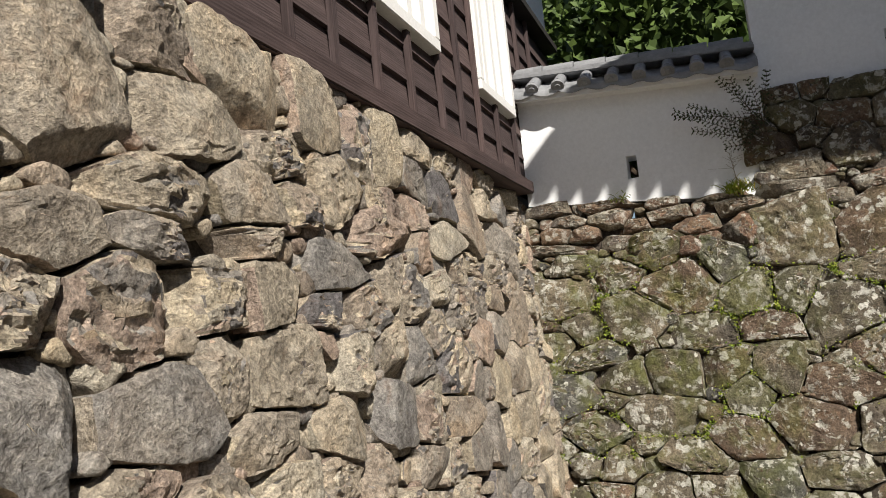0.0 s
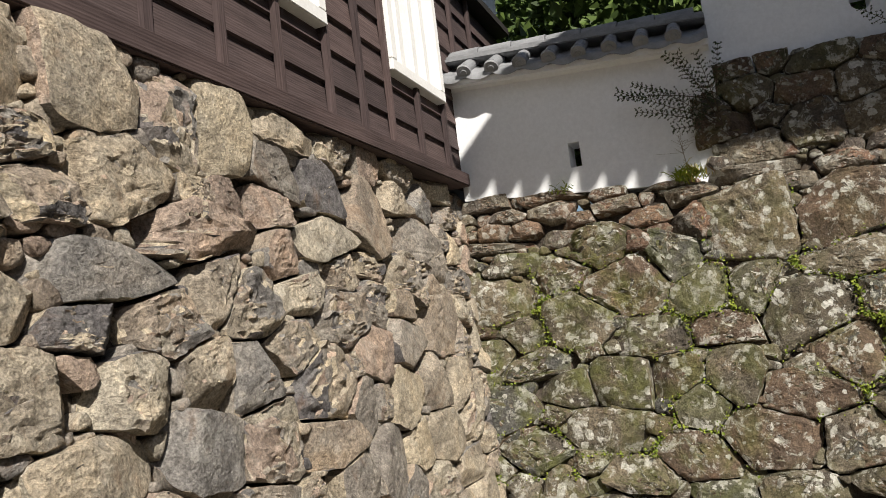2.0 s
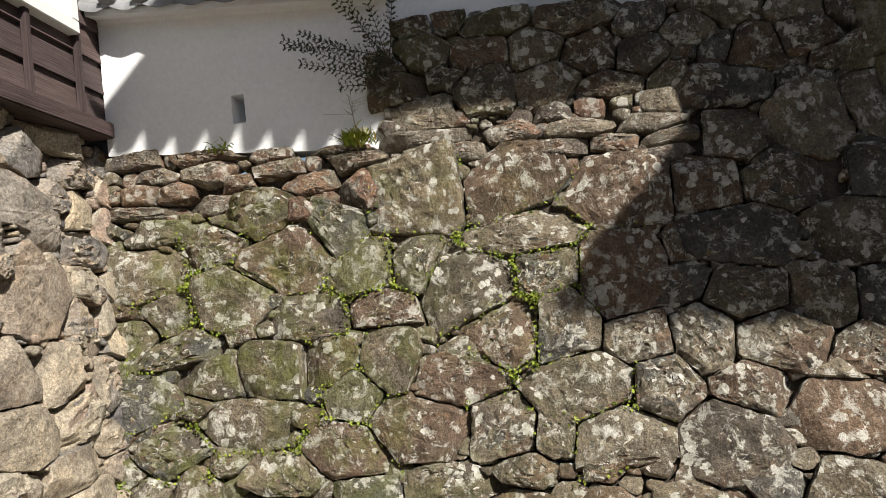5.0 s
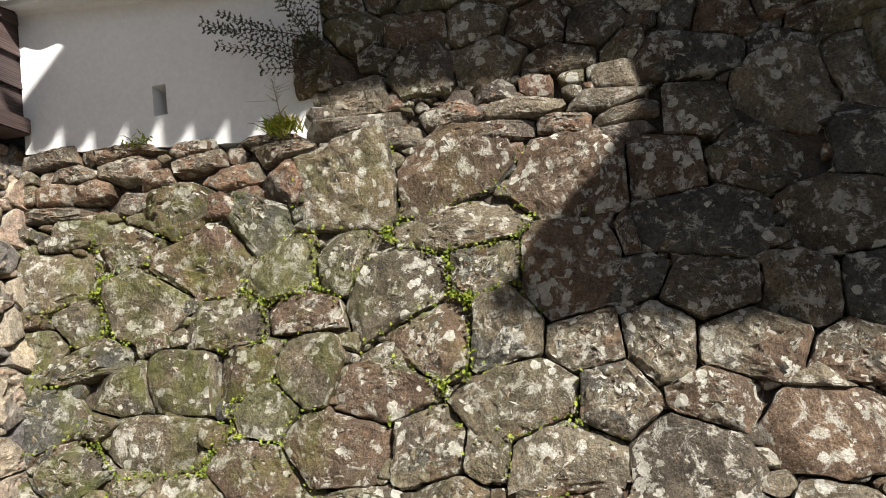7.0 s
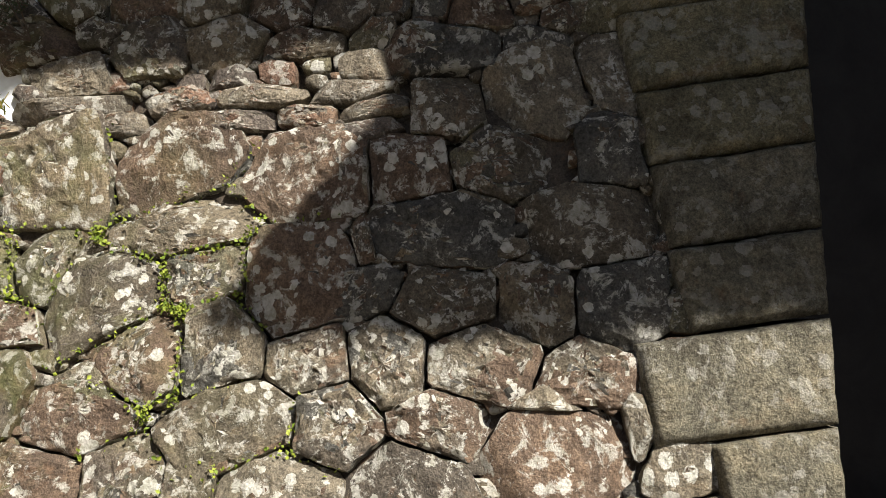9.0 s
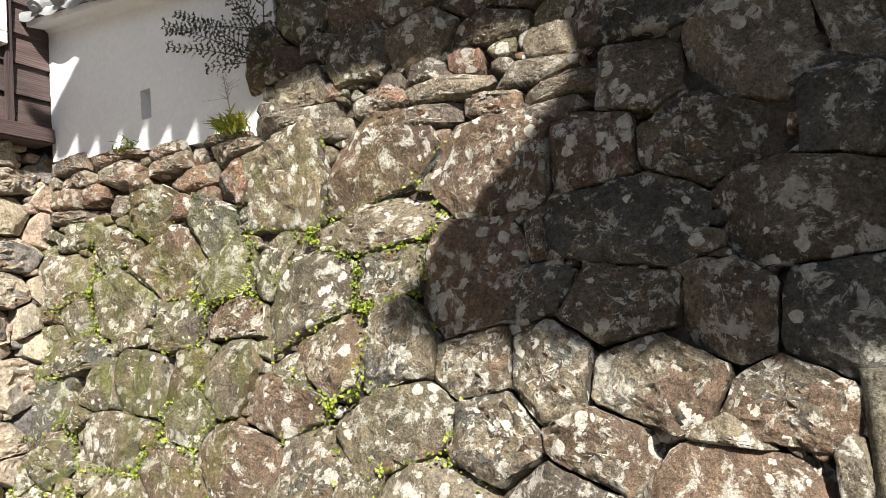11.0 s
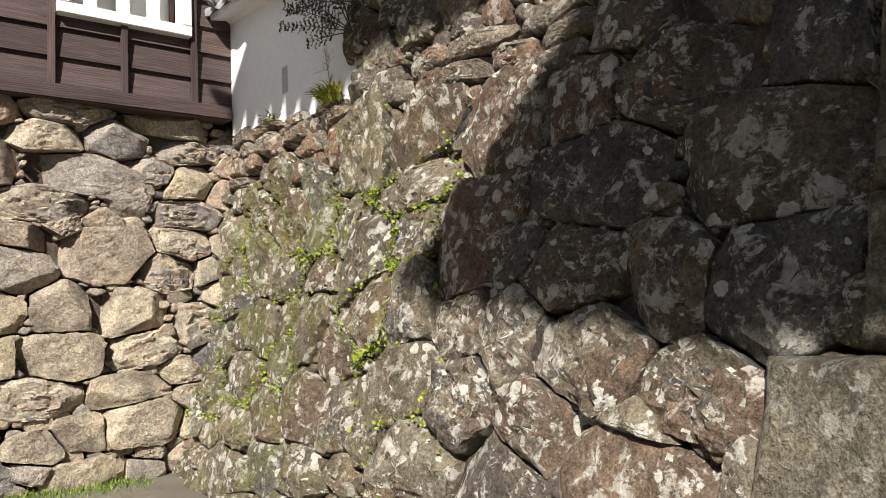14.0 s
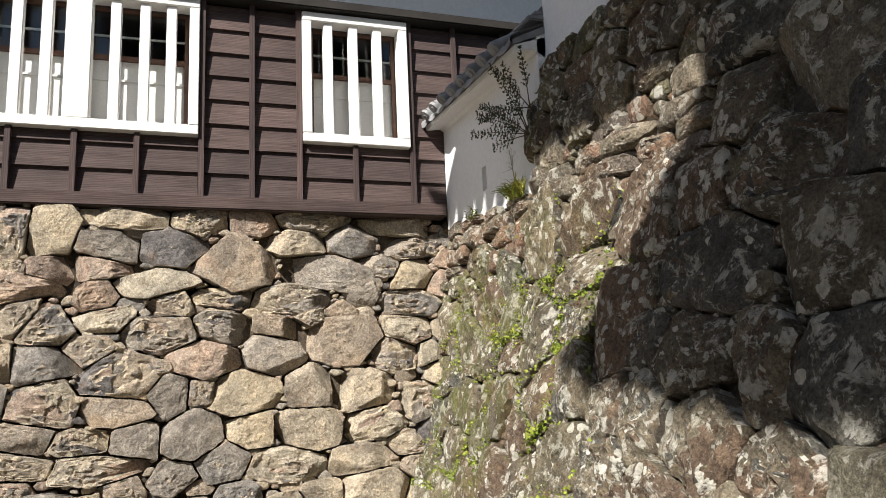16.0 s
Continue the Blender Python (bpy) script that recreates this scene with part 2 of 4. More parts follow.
gv, gf, GN = [], [], 60
span = [-900, -300, -90, -40] + [-22 + 0.55 * i for i in range(GN)] + [20, 60, 250, 900]
for gx in span:
    for gy in span:
        gv.append((gx, gy, ground_z(gx, gy)))
m_ = len(span)
for i in range(m_ - 1):
    for j in range(m_ - 1):
        gf.append((i * m_ + j, (i + 1) * m_ + j, (i + 1) * m_ + j + 1, i * m_ + j + 1))
ground = mesh_object("ground", gv, gf, earth, smooth=True)
tagged(ground, "trodden gravelly earth at the wall's foot", "ground", kind="structure")

# ---- the two stone walls: faces and cores ----


def face_a(u, z, out=0.0):
    """The pale wall under the timber building: u runs along x."""
    return Vector((u + 0.033 * out, -0.168 + 0.0391 * u + 0.0929 * z - out, z + 0.03 * out))


def face_b(u, z, out=0.0):
    """The battered wall: u runs along y."""
    x = -1.064 + 0.0812 * u + 0.3176 * min(z, 2.75) + 0.11 * max(0.0, z - 2.75)
    x = min(x, -0.425 + 0.035 * u + 0.11 * (z - 2.88))
    return Vector((x - 0.957 * out, u + 0.085 * out, z + 0.27 * out))


def slab(face, u0, u1, z0, z1, back, thick):
    """A solid core that follows the face from behind."""
    nu, nz = 12, 10
    vs, fs, half = [], [], (nu + 1) * (nz + 1)
    for depth in (back, back + thick):
        for j in range(nz + 1):
            for i in range(nu + 1):
                vs.append(face(u0 + (u1 - u0) * i / nu, z0 + (z1 - z0) * j / nz, -depth))
    for j in range(nz):
        for i in range(nu):
            k = j * (nu + 1) + i
            fs.append((k, k + 1, k + nu + 2, k + nu + 1))
            fs.append((half + k + nu + 1, half + k + nu + 2, half + k + 1, half + k))
    rim = [i for i in range(nu)] + [j * (nu + 1) + nu for j in range(nz)] + [nz * (nu + 1) + nu - i for i in range(nu)] + [(nz - j) * (nu + 1) for j in range(nz)]
    for p, q in zip(rim, rim[1:] + rim[:1]):
        fs.append((p, p + half, q + half, q))
    return vs, fs


wall_a = mesh_object("wall_west", *slab(face_a, -14, 0.6, -0.3, 2.97, 0.11, 0.8), stone_core)
tagged(wall_a, "dry-laid wall of pale tan and grey fieldstones", "stone wall", kind="structure")
wall_b = mesh_object("wall_east", *slab(face_b, 0.6, -5.05, -0.5, 2.66, 0.10, 0.7), stone_core)
tagged(wall_b, "battered mossy stone wall spotted with white lichen", "stone wall", kind="structure")
mesh_object("core", *slab(face_b, -2.0, -5.05, 2.5, 3.42, 0.10, 0.7), stone_core, wall_b)
mesh_object("core", *slab(face_b, -4.15, -5.05, 3.36, 4.6, 0.10, 0.7), stone_core, wall_b)

# ---- plaster walls ----
PX = -0.41


def plaster_x(y):
    return PX + 0.004 * y


low = new("wall_plaster_low")
tagged(low, "white plastered parapet wall with a small loophole", "plaster wall", kind="structure")
LY0, LY1 = -0.892, -0.985      # loophole's sides
LZ0, LZ1 = 2.985, 3.185


def panel(y0, y1, z0, z1, name="panel"):
    pts = [(plaster_x(y), y, z) for y, z in ((y0, z0), (y1, z0), (y1, z1), (y0, z1))]
    vs = pts + [(x + 0.28, y, z) for x, y, z in pts]
    return vs


def low_base(y):
    return 2.90 + 0.10 * y - 0.03


# one pierced mesh: columns left of, at and right of the loophole
vs, fs = [], []


def add_block(a, b, c, d):
    """A block of the wall between four (y, z) corners."""
    n = len(vs)
    for back in (0.0, 0.26):
        for y, z in (a, b, c, d):
            vs.append((plaster_x(y) + back, y, z))
    fs.extend([(n, n + 1, n + 2, n + 3), (n + 7, n + 6, n + 5, n + 4), (n, n + 4, n + 5, n + 1), (n + 1, n + 5, n + 6, n + 2), (n + 2, n + 6, n + 7, n + 3), (n + 3, n + 7, n + 4, n)])


TOPZ = 3.9
add_block((0.03, low_base(0.03)), (LY0 - 0.0, low_base(LY0)), (LY0, TOPZ), (0.03, TOPZ + 0.06))
add_block((LY0, low_base(LY0)), (LY1, low_base(LY1)), (LY1, LZ0), (LY0, LZ0))
add_block((LY0, LZ1), (LY1, LZ1), (LY1, TOPZ), (LY0, TOPZ))
add_block((LY1, low_base(LY1)), (-2.05, low_base(-2.05)), (-2.05, TOPZ - 0.06), (LY1, TOPZ))
mesh_object("face", vs, fs, plaster, low)
vs, fs = [], []
PX = -0.345
HY, HZ, HR = -3.10, 3.80, 0.075   # round-bottomed loophole of the tall wall
add_block((-2.05, 2.55), (HY + HR, 2.9), (HY + HR, 5.6), (-2.05, 5.6))
add_block((HY + HR, 2.9), (HY - HR, 2.9), (HY - HR, HZ - HR), (HY + HR, HZ - HR))
add_block((HY + HR, HZ + HR), (HY - HR, HZ + HR), (HY - HR, 5.6), (HY + HR, 5.6))
add_block((HY - HR, 2.9), (-4.07, 2.9), (-4.07, 5.6), (HY - HR, 5.6))
for k in range(6):
    a0, a1 = math.pi + k * math.pi / 6, math.pi + (k + 1) * math.pi / 6
    y0, z0, y1, z1 = HY - HR * math.cos(a0), HZ + HR * math.sin(a0), HY - HR * math.cos(a1), HZ + HR * math.sin(a1)
    add_block((y0, HZ - HR), (y1, HZ - HR), (y1, z1), (y0, z0))
high = mesh_object("wall_plaster_high", vs, fs, plaster)
tagged(high, "tall white plastered wall standing on dark rocks", "plaster wall", kind="structure")
corner_post = part("corner_post", box((-0.58, -4.24, 3.42), (-0.28, -4.07, 5.6), 0.008), post_black)
tagged(corner_post, "blackened timber post at the plaster wall's end", "post", kind="structure")
cap = part("foot", box((-0.62, -4.25, 3.42), (-0.26, -4.04, 3.50), 0.006), post_black, corner_post)

# ---- tiled coping of the low plaster wall ----
PX = -0.41
roof = tagged(new("tiled_wall_coping"), "grey smoked-clay tile coping on the plaster parapet", "tile roof")


def eave(y, across, up):
    """across: metres out from the ridge towards the yard; the coping drops gently along its length."""
    return Vector((PX + 0.13 - across * 0.77, y, 4.03 + 0.075 * y - abs(across) * 0.36 + up))


RY0, RY1 = 0.06, -2.055
vs = [eave(y, a, u) for y in (RY0, RY1) for a, u in ((0.42, -0.02), (0.42, 0.02), (0, 0.03), (-0.42, 0.02), (-0.42, -0.02), (0, -0.03))]
fs = [(k, (k + 1) % 6, 6 + (k + 1) % 6, 6 + k) for k in range(6)] + [(5, 4, 3, 2, 1, 0), (6, 7, 8, 9, 10, 11)]
mesh_object("bed", vs, fs, tile_clay, roof)
ROWS = 9
STEP = (RY0 - RY1) / ROWS
for k in range(ROWS):
    yc = RY0 - STEP * (k + 0.5)
    # curved pan tile with a drooping lip
    vs, fs, n = [], [], 9
    for a in (0.02, 0.2, 0.42, 0.445):
        for j in range(n):
            f = j / (n - 1)
            y = yc + STEP * (0.5 - f)
            sag = -0.035 * math.sin(math.pi * f)
            vs.append(eave(y, a, 0.055 + sag - (0.0 if a < 0.43 else 0.012)))
    for j in range(n):
        f = j / (n - 1)
        y = yc + STEP * (0.5 - f)
        vs.append(eave(y, 0.445, 0.055 - 0.035 * math.sin(math.pi * f) - 0.06))
    for r in range(4):
        for j in range(n - 1):
            fs.append((r * n + j, r * n + j + 1, (r + 1) * n + j + 1, (r + 1) * n + j))
    mesh_object("pan_tile", vs, fs, tile_clay, roof, True)
for k in range(1, ROWS):
    yc = RY0 - STEP * k
    bm = bmesh.new()
    tube(bm, eave(yc, 0.0, 0.075), eave(yc, 0.455, 0.06), 0.052, 0.05, 14)
    cover = part("cover_tile", bm, tile_clay, roof, smooth=False)
    bm = bmesh.new()
    tube(bm, eave(yc, 0.452, 0.052), eave(yc, 0.475, 0.04), 0.062, 0.058, 18)
    end = part("end_disc", bm, tile_clay, cover)
    bm = bmesh.new()
    tube(bm, eave(yc, 0.472, 0.042), eave(yc, 0.482, 0.036), 0.03, 0.024, 12)
    part("boss", bm, tile_clay, end)
for k in range(7):
    y0, y1 = RY0 - k * 0.293, RY0 - (k + 1) * 0.293 + 0.008
    bm = bmesh.new()
    tube(bm, eave(y0, 0.0, 0.12), eave(y1, 0.0, 0.124), 0.066, 0.072, 14)
    part("ridge_tile", bm, tile_clay, roof)
for lvl in range(2):
    bm = box((PX + 0.13 - 0.19 + lvl * 0.05, RY1, 0), (PX + 0.13 + 0.19 - lvl * 0.05, RY0, 0.035), 0.008)
    for v in bm.verts:
        v.co.z += 4.03 + 0.075 * v.co.y + 0.035 + lvl * 0.036
    part("ridge_course", bm, tile_clay, roof)
# plastered cove under the eave
vs, fs = [], []
for y in (0.02, -2.05):
    for a, u in ((0.06, -0.06), (0.4, -0.025), (0.39, -0.07), (0.22, -0.11), (0.11, -0.2)):
        vs.append(eave(y, a, u))
fs = [(k, (k + 1) % 5, 5 + (k + 1) % 5, 5 + k) for k in range(5)] + [(4, 3, 2, 1, 0), (5, 6, 7, 8, 9)]
mesh_object("cove", vs, fs, plaster, roof, label="white plaster cove under the eave")

# ---- timber building on the pale wall ----
house = tagged(new("timber_building"), "dark-stained weatherboarded building with white barred windows", "building")
BY = 0.035
WX0, WX1 = -12.0, 1.4
OPEN = [(-1.745, -0.755, 3.63, 4.88), (-4.44, -2.63, 3.63, 4.88)]
Z0, LAP, ROWS_B = 3.095, 0.2215, 8
part("sill_beam", box((WX0, -0.045, 2.985), (-0.437, 0.16, 3.095), 0.008), beam_wood, house, "heavy dark sill beam")


def wall_piece(x0, x1, z0, z1):
    part("wall", box((x0, 0.09, z0), (x1, 0.2, z1)), post_black, house)


xs = [WX0, -4.44, -2.63, -1.745, -0.755, WX1]
for i in range(5):
    if i % 2 == 0:
        wall_piece(xs[i], xs[i + 1], 3.1, 4.95)
    else:
        wall_piece(xs[i], xs[i + 1], 3.1, 3.65)
        wall_piece(xs[i], xs[i + 1], 4.86, 4.95)


def board(x0, x1, z0, z1):
    """A lapped board: its lower edge stands out, its upper edge tucks behind the next."""
    vs = [(x0, BY - 0.012, z0), (x1, BY - 0.012, z0), (x1, BY + 0.016, z1), (x0, BY + 0.016, z1),
          (x0, BY + 0.056, z0), (x1, BY + 0.056, z0), (x1, BY + 0.056, z1), (x0, BY + 0.056, z1)]
    fs = [(0, 1, 2, 3), (7, 6, 5, 4), (0, 4, 5, 1), (1, 5, 6, 2), (2, 6, 7, 3), (3, 7, 4, 0)]
    mesh_object("weatherboard", vs, fs, board_wood, house)


rb = random.Random(4)
for r in range(ROWS_B):
    z0, z1 = Z0 + r * LAP, min(Z0 + (r + 1) * LAP + 0.012, 4.93)
    cuts = [WX0, -9.4, -7.3, -4.44, -2.63, -1.745, -0.755, 0.35, WX1]
    for x0, x1 in zip(cuts, cuts[1:]):
        ya, yb = z0, z1
        for ox0, ox1, oz0, oz1 in OPEN:
            if x0 >= ox0 - 0.01 and x1 <= ox1 + 0.01:
                if z0 < oz0:
                    yb = min(z1, oz0 + 0.02)
                elif z1 > oz1:
                    ya = max(z0, oz1 - 0.02)
                else:
                    ya = yb = 0
        if yb - ya > 0.03:
            e = rb.uniform(-0.003, 0.003)
            board(x0 + 0.001, x1 - 0.001, ya + e, yb + e)


def batten(x, z0, z1, w=0.05):
    part("batten", box((x - w / 2, BY - 0.042, z0), (x + w / 2, BY - 0.004, z1), 0.005), batten_wood, house)


for x in (-0.728, -1.772, -2.183, -2.603, -0.276, 0.25, -4.47, -4.98, -5.48, -5.98, -6.48, -6.98, -7.48, -7.98, -8.6):
    batten(x, 3.097, 4.90)
for x in (-1.268, -3.114, -3.587, -4.062):
    batten(x, 3.097, 3.628)
part("head_beam", box((WX0, -0.09, 4.90), (WX1, 0.2, 4.99), 0.01), post_black, house, "dark drip rail under the upper plaster")
part("upper_wall", box((WX0, 0.02, 4.99), (WX1, 0.24, 6.4)), plaster, house, "grey-white plastered upper wall")
part("roof", box((WX0, -1.02, 6.4), (WX1, 3.6, 6.52), 0.01), tile_clay, house, "projecting tiled eave")
part("back_wall", box((WX0, 3.4, 3.0), (WX1, 3.6, 6.4)), plaster, house)
part("end_wall", box((WX1 - 0.2, 0.26, 3.0), (WX1, 3.4, 6.4)), board_wood, house)
part("floor", box((WX0, 0.24, 2.98), (WX1 - 0.2, 3.4, 3.08)), room_dark, house)
part("inner_ceiling", box((WX0, 0.24, 5.2), (WX1 - 0.2, 3.4, 5.3)), room_dark, house)
part("inner_wall", box((WX0, 1.6, 3.08), (WX1 - 0.2, 1.7, 5.2)), room_dark, house)


def window(x0, x1, z0, z1, bars, posts=()):
    w = new("window")
    w.parent = house
    w["label"] = "white-painted timber window with upright bars"
    F, D0, D1 = 0.085, -0.035, 0.12
    for lo, hi in (((x0, D0, z0), (x1, D1, z0 + F)), ((x0, D0, z1 - F), (x1, D1, z1)), ((x0, D0, z0 + F), (x0 + F, D1, z1 - F)), ((x1 - F, D0, z0 + F), (x1, D1, z1 - F))):
        part("window_frame", box(lo, hi, 0.006), white_paint, w)
    for x, width in bars:
        part("bar", box((x - width / 2, -0.012, z0 + F), (x + width / 2, 0.07, z1 - F), 0.006), white_paint, w)
    for x, width in posts:
        part("mullion", box((x - width / 2, D0 + 0.004, z0 + F), (x + width / 2, D1, z1 - F), 0.006), white_paint, w)
    # sliding sash behind the bars: brown rails, paper below, clear panes above
    a, b = x0 + F, x1 - F
    mid = z0 + 0.56 * (z1 - z0)
    for lo, hi in (((a, 0.13, z0 + F), (b, 0.16, z0 + F + 0.05)), ((a, 0.13, mid - 0.02), (b, 0.16, mid + 0.025)), ((a, 0.13, z1 - F - 0.04), (b, 0.16, z1 - F))):
        part("sash_rail", box(lo, hi, 0.003), sash_brown, w)
    for x in (a + 0.02, (a + b) / 2, b - 0.02):
        part("sash_stile", box((x - 0.018, 0.131, z0 + F), (x + 0.018, 0.159, z1 - F), 0.003), sash_brown, w)
    pane = part("pane", box((a, 0.148, mid), (b, 0.152, z1 - F)), glass, w)
    pane.visible_shadow = False
    part("paper_screen", box((a, 0.17, z0 + F), (b, 0.18, mid)), screen_white, w)
    for zz in (mid - 0.2, mid + 0.2):
        part("screen_lath", box((a, 0.155, zz), (b, 0.168, zz + 0.018)), screen_white, w)


window(*OPEN[0], [(-1.505, 0.085), (-1.27, 0.085), (-1.041, 0.085)])
window(*OPEN[1], [(-3.304, 0.085), (-3.074, 0.085), (-2.861, 0.085), (-4.26, 0.085), (-4.042, 0.085), (-3.825, 0.085)], [(-3.585, 0.2)])

# ---- added unseen deck on posts behind the camera, cut to shade the east wall ----
RH = 6.8
# wanted edge of the shade on the wall, traced sunwards to outline the deck
SHADE = [(0.16, 3.06), (0.01, 2.94), (-0.48, 2.88), (-1.01, 2.86), (-1.83, 2.78), (-1.96, 2.95), (-2.59, 2.89), (-3.13, 2.87), (-3.61, 2.88), (-3.89, 2.86),
         (-3.93, 2.67), (-3.85, 2.45), (-3.70, 2.29), (-3.59, 2.15), (-3.39, 1.99), (-3.26, 1.90), (-3.14, 1.71), (-3.04, 1.59), (-2.92, 1.48), (-2.96, 1.38),
         (-3.22, 1.38), (-3.59, 1.36), (-3.98, 1.30), (-4.30, 1.24), (-4.57, 1.22), (-4.85, 1.24), (-5.20, 1.19), (-5.68, 1.18), (-6.60, 1.10), (-8.50, 0.95)]


def cast_from(y, z):
    p = face_b(y, z, 0.05)
    p.x = min(p.x, plaster_x(y)) if z > 2.7 else p.x
    q = p - SUN_WAY * ((RH - z) / -SUN_WAY.z)
    return (q.x, q.y)


rim = []
for (y0, z0), (y1, z1) in zip(SHADE, SHADE[1:]):
    n = max(2, int(math.hypot(y1 - y0, z1 - z0) / 0.02))
    for k in range(n):
        rim.append((y0 + (y1 - y0) * k / n, z0 + (z1 - z0) * k / n))
rr = random.Random(9)
outline = []
for y, z in rim:
    jag = 0.0
    if y > -1.9 and z < 3.1:
        # notches cut in the deck's rim let light through in leaning streaks
        jag = 0.19 * (((-y - 0.05) / 0.235) % 1.0) ** 3
    elif z < 1.55:
        jag = 0.09 * rr.random()
    else:
        jag = 0.03 * rr.random()
    outline.append(cast_from(y, z + jag))
far_edge = [(-2.2, -15.5), (0.9, -15.5), (0.9, -4.9), cast_from(-1.3, 4.4), cast_from(-0.34, 3.55)]
ring = outline + far_edge
n = len(ring)
vs = [(x, y, RH) for x, y in ring] + [(x, y, RH + 0.06) for x, y in ring]
fs = [tuple(range(n))[::-1], tuple(range(n, 2 * n))] + [(k, (k + 1) % n, n + (k + 1) % n, n + k) for k in range(n)]
caster = tagged(new("shade_caster"), "added unseen dark deck on posts, cut to shade the east wall", "roof")
mesh_object("roof_deck", vs, fs, post_black, caster)
for px, py in ((-1.2, -12.0), (-1.2, -14.4)):
    part("post", box((px - 0.2, py - 0.2, -0.5), (px + 0.2, py + 0.2, RH), 0.02), post_black, caster)

# ---- greenery ----
rg = random.Random(21)


def tree(name, x, y, base, height, spread, count, label, seed):
    """Trunk, limbs and a ragged crown of leaf clumps."""
    r = random.Random(seed)
    t = tagged(new(name), label, "tree")
    bm = bmesh.new()
    top = Vector((x + r.uniform(-.3, .3), y + r.uniform(-.3, .3), base + height * 0.6))
    tube(bm, (x, y, base), top, 0.22, 0.12, 10)
    part("trunk", bm, bark, t)
    spots, limbs = [], bmesh.new()
    for k in range(46):
        a, e, q = r.uniform(0, 6.28), r.uniform(-0.5, 1.2), r.uniform(0.45, 1.0)
        c = Vector((x + spread * q * math.cos(a) * math.cos(e), y + spread * q * math.sin(a) * math.cos(e), base + height * 0.62 + height * 0.36 * q * math.sin(e)))
        if k < 16:
            tube(limbs, Vector((x, y, base)).lerp(top, r.uniform(.5, 1)), c, 0.06, 0.015, 6)
        rad = r.uniform(0.35, 0.75)
        for _ in range(count // 46):
            d = Vector((r.gauss(0, 1), r.gauss(0, 1), r.gauss(0, 0.7)))
            spots.append((c + d.normalized() * rad * r.random() ** 0.4, r.uniform(0.6, 1.3)))
    part("limb", limbs, bark, t)
    leaf_cloud("crown", spots, 0.17, leaf_tree, t, 0.8, r)
    return t


for k, (tx, ty, th, ts) in enumerate(((3.2, -1.0, 5.6, 1.9), (4.6, -3.4, 6.4, 2.2), (5.4, 1.4, 6.6, 2.2), (7.5, -1.2, 7.6, 2.6), (9.5, 2.8, 9.0, 2.9), (8.5, -5.0, 8.5, 2.8), (12, 0.0, 10.5, 3.2))):
    tree("evergreen_tree", tx, ty, 0.9, th, ts, 9000, "dense dark evergreen tree behind the parapet", 30 + k)


def twig_shrub(origin, stems, label, seed, leaf=0.016):
    """Thin arching stems set with rows of tiny leaflets."""
    r = random.Random(seed)
    s = tagged(new("twiggy_shrub"), label, "shrub")
    for dy, dz, dx, length in stems:
        p, d = Vector(origin), Vector((dx, dy, dz)).normalized()
        bm, spots = bmesh.new(), []
        steps = max(6, int(length / 0.035))
        for k in range(steps):
            q = p + d * (length / steps)
            tube(bm, p, q, 0.0045 * (1 - 0.7 * k / steps), 0.0045 * (1 - 0.7 * (k + 1) / steps), 5)
            if k > 2:
                for sgn in (-1, 1):
                    side = Vector((r.uniform(-.3, .3), -d.z * sgn, d.y * sgn)).normalized()
                    m = 0.09 * (1 - 0.6 * k / steps) * r.uniform(0.5, 1.1)
                    tip = q + (side + d * 0.7).normalized() * m
                    tube(bm, q, tip, 0.0018, 0.0008, 4)
                    for j in range(8):
                        spots.append((q.lerp(tip, (j + 1) / 8) + Vector((r.uniform(-.006, .006), r.uniform(-.006, .006), r.uniform(-.006, .006))), r.uniform(0.6, 1.2)))
            d = (d + Vector((0, 0, -0.012)) + Vector((r.gauss(0, .02), r.gauss(0, .02), r.gauss(0, .02)))).normalized()
            p = q
        part("stem", bm, bark, s)
        leaf_cloud("foliage", spots, leaf, leaf_shrub, s, 0.2, r)
    return s


twig_shrub((-0.53, -2.06, 3.06), [(0.75, 0.75, -0.25, 0.72), (0.95, 0.42, -0.3, 0.62), (0.4, 1.0, -0.2, 0.62), (1, 0.62, -0.1, 0.8), (0.15, 1, -0.2, 0.55), (0.9, 0.1, -0.35, 0.35)],
           "dark twiggy shrub hanging out over the plaster", 3)
twig_shrub((-0.50, -2.04, 3.26), [(0.9, 0.35, -0.2, 0.7), (0.6, 0.8, -0.2, 0.5), (-0.2, 1.0, -0.2, 0.4)], "dark twiggy shrub hanging out over the plaster", 4)
twig_shrub((-0.50, -3.33, 3.46), [(-0.3, 0.8, -0.1, 0.35), (-0.7, 0.6, -0.1, 0.32), (0.2, 1, 0, 0.33), (0.8, 0.7, -0.1, 0.35), (-0.1, 1, -0.1, 0.25)], "small dark twiggy shrub rooted among the rocks", 5)


def tuft(name, at, blades, length, mat, label, seed, lean=0.6):
    r = random.Random(seed)
    vs, fs = [], []
    for _ in range(blades):
        a = r.uniform(0, 6.28)
        d = Vector((math.cos(a) * lean - 0.3, math.sin(a) * lean, r.uniform(0.3, 1))).normalized()
        side = d.cross(Vector((0.3, 0.2, 1))).normalized() * r.uniform(0.003, 0.006)
        p = Vector(at) + Vector((r.gauss(0, .02), r.gauss(0, .05), r.gauss(0, .02)))
        L = length * r.uniform(0.5, 1.1)
        n = len(vs)
        mid = p + d * L * 0.6
        tip = p + d * L + Vector((-0.02, 0, -0.25 * L))
        vs += [p - side, p + side, mid + side, mid - side, tip]
        fs += [(n, n + 1, n + 2, n + 3), (n + 3, n + 2, n + 4)]
    return tagged(mesh_object(name, vs, fs, mat), label, "grass", kind="stuff")


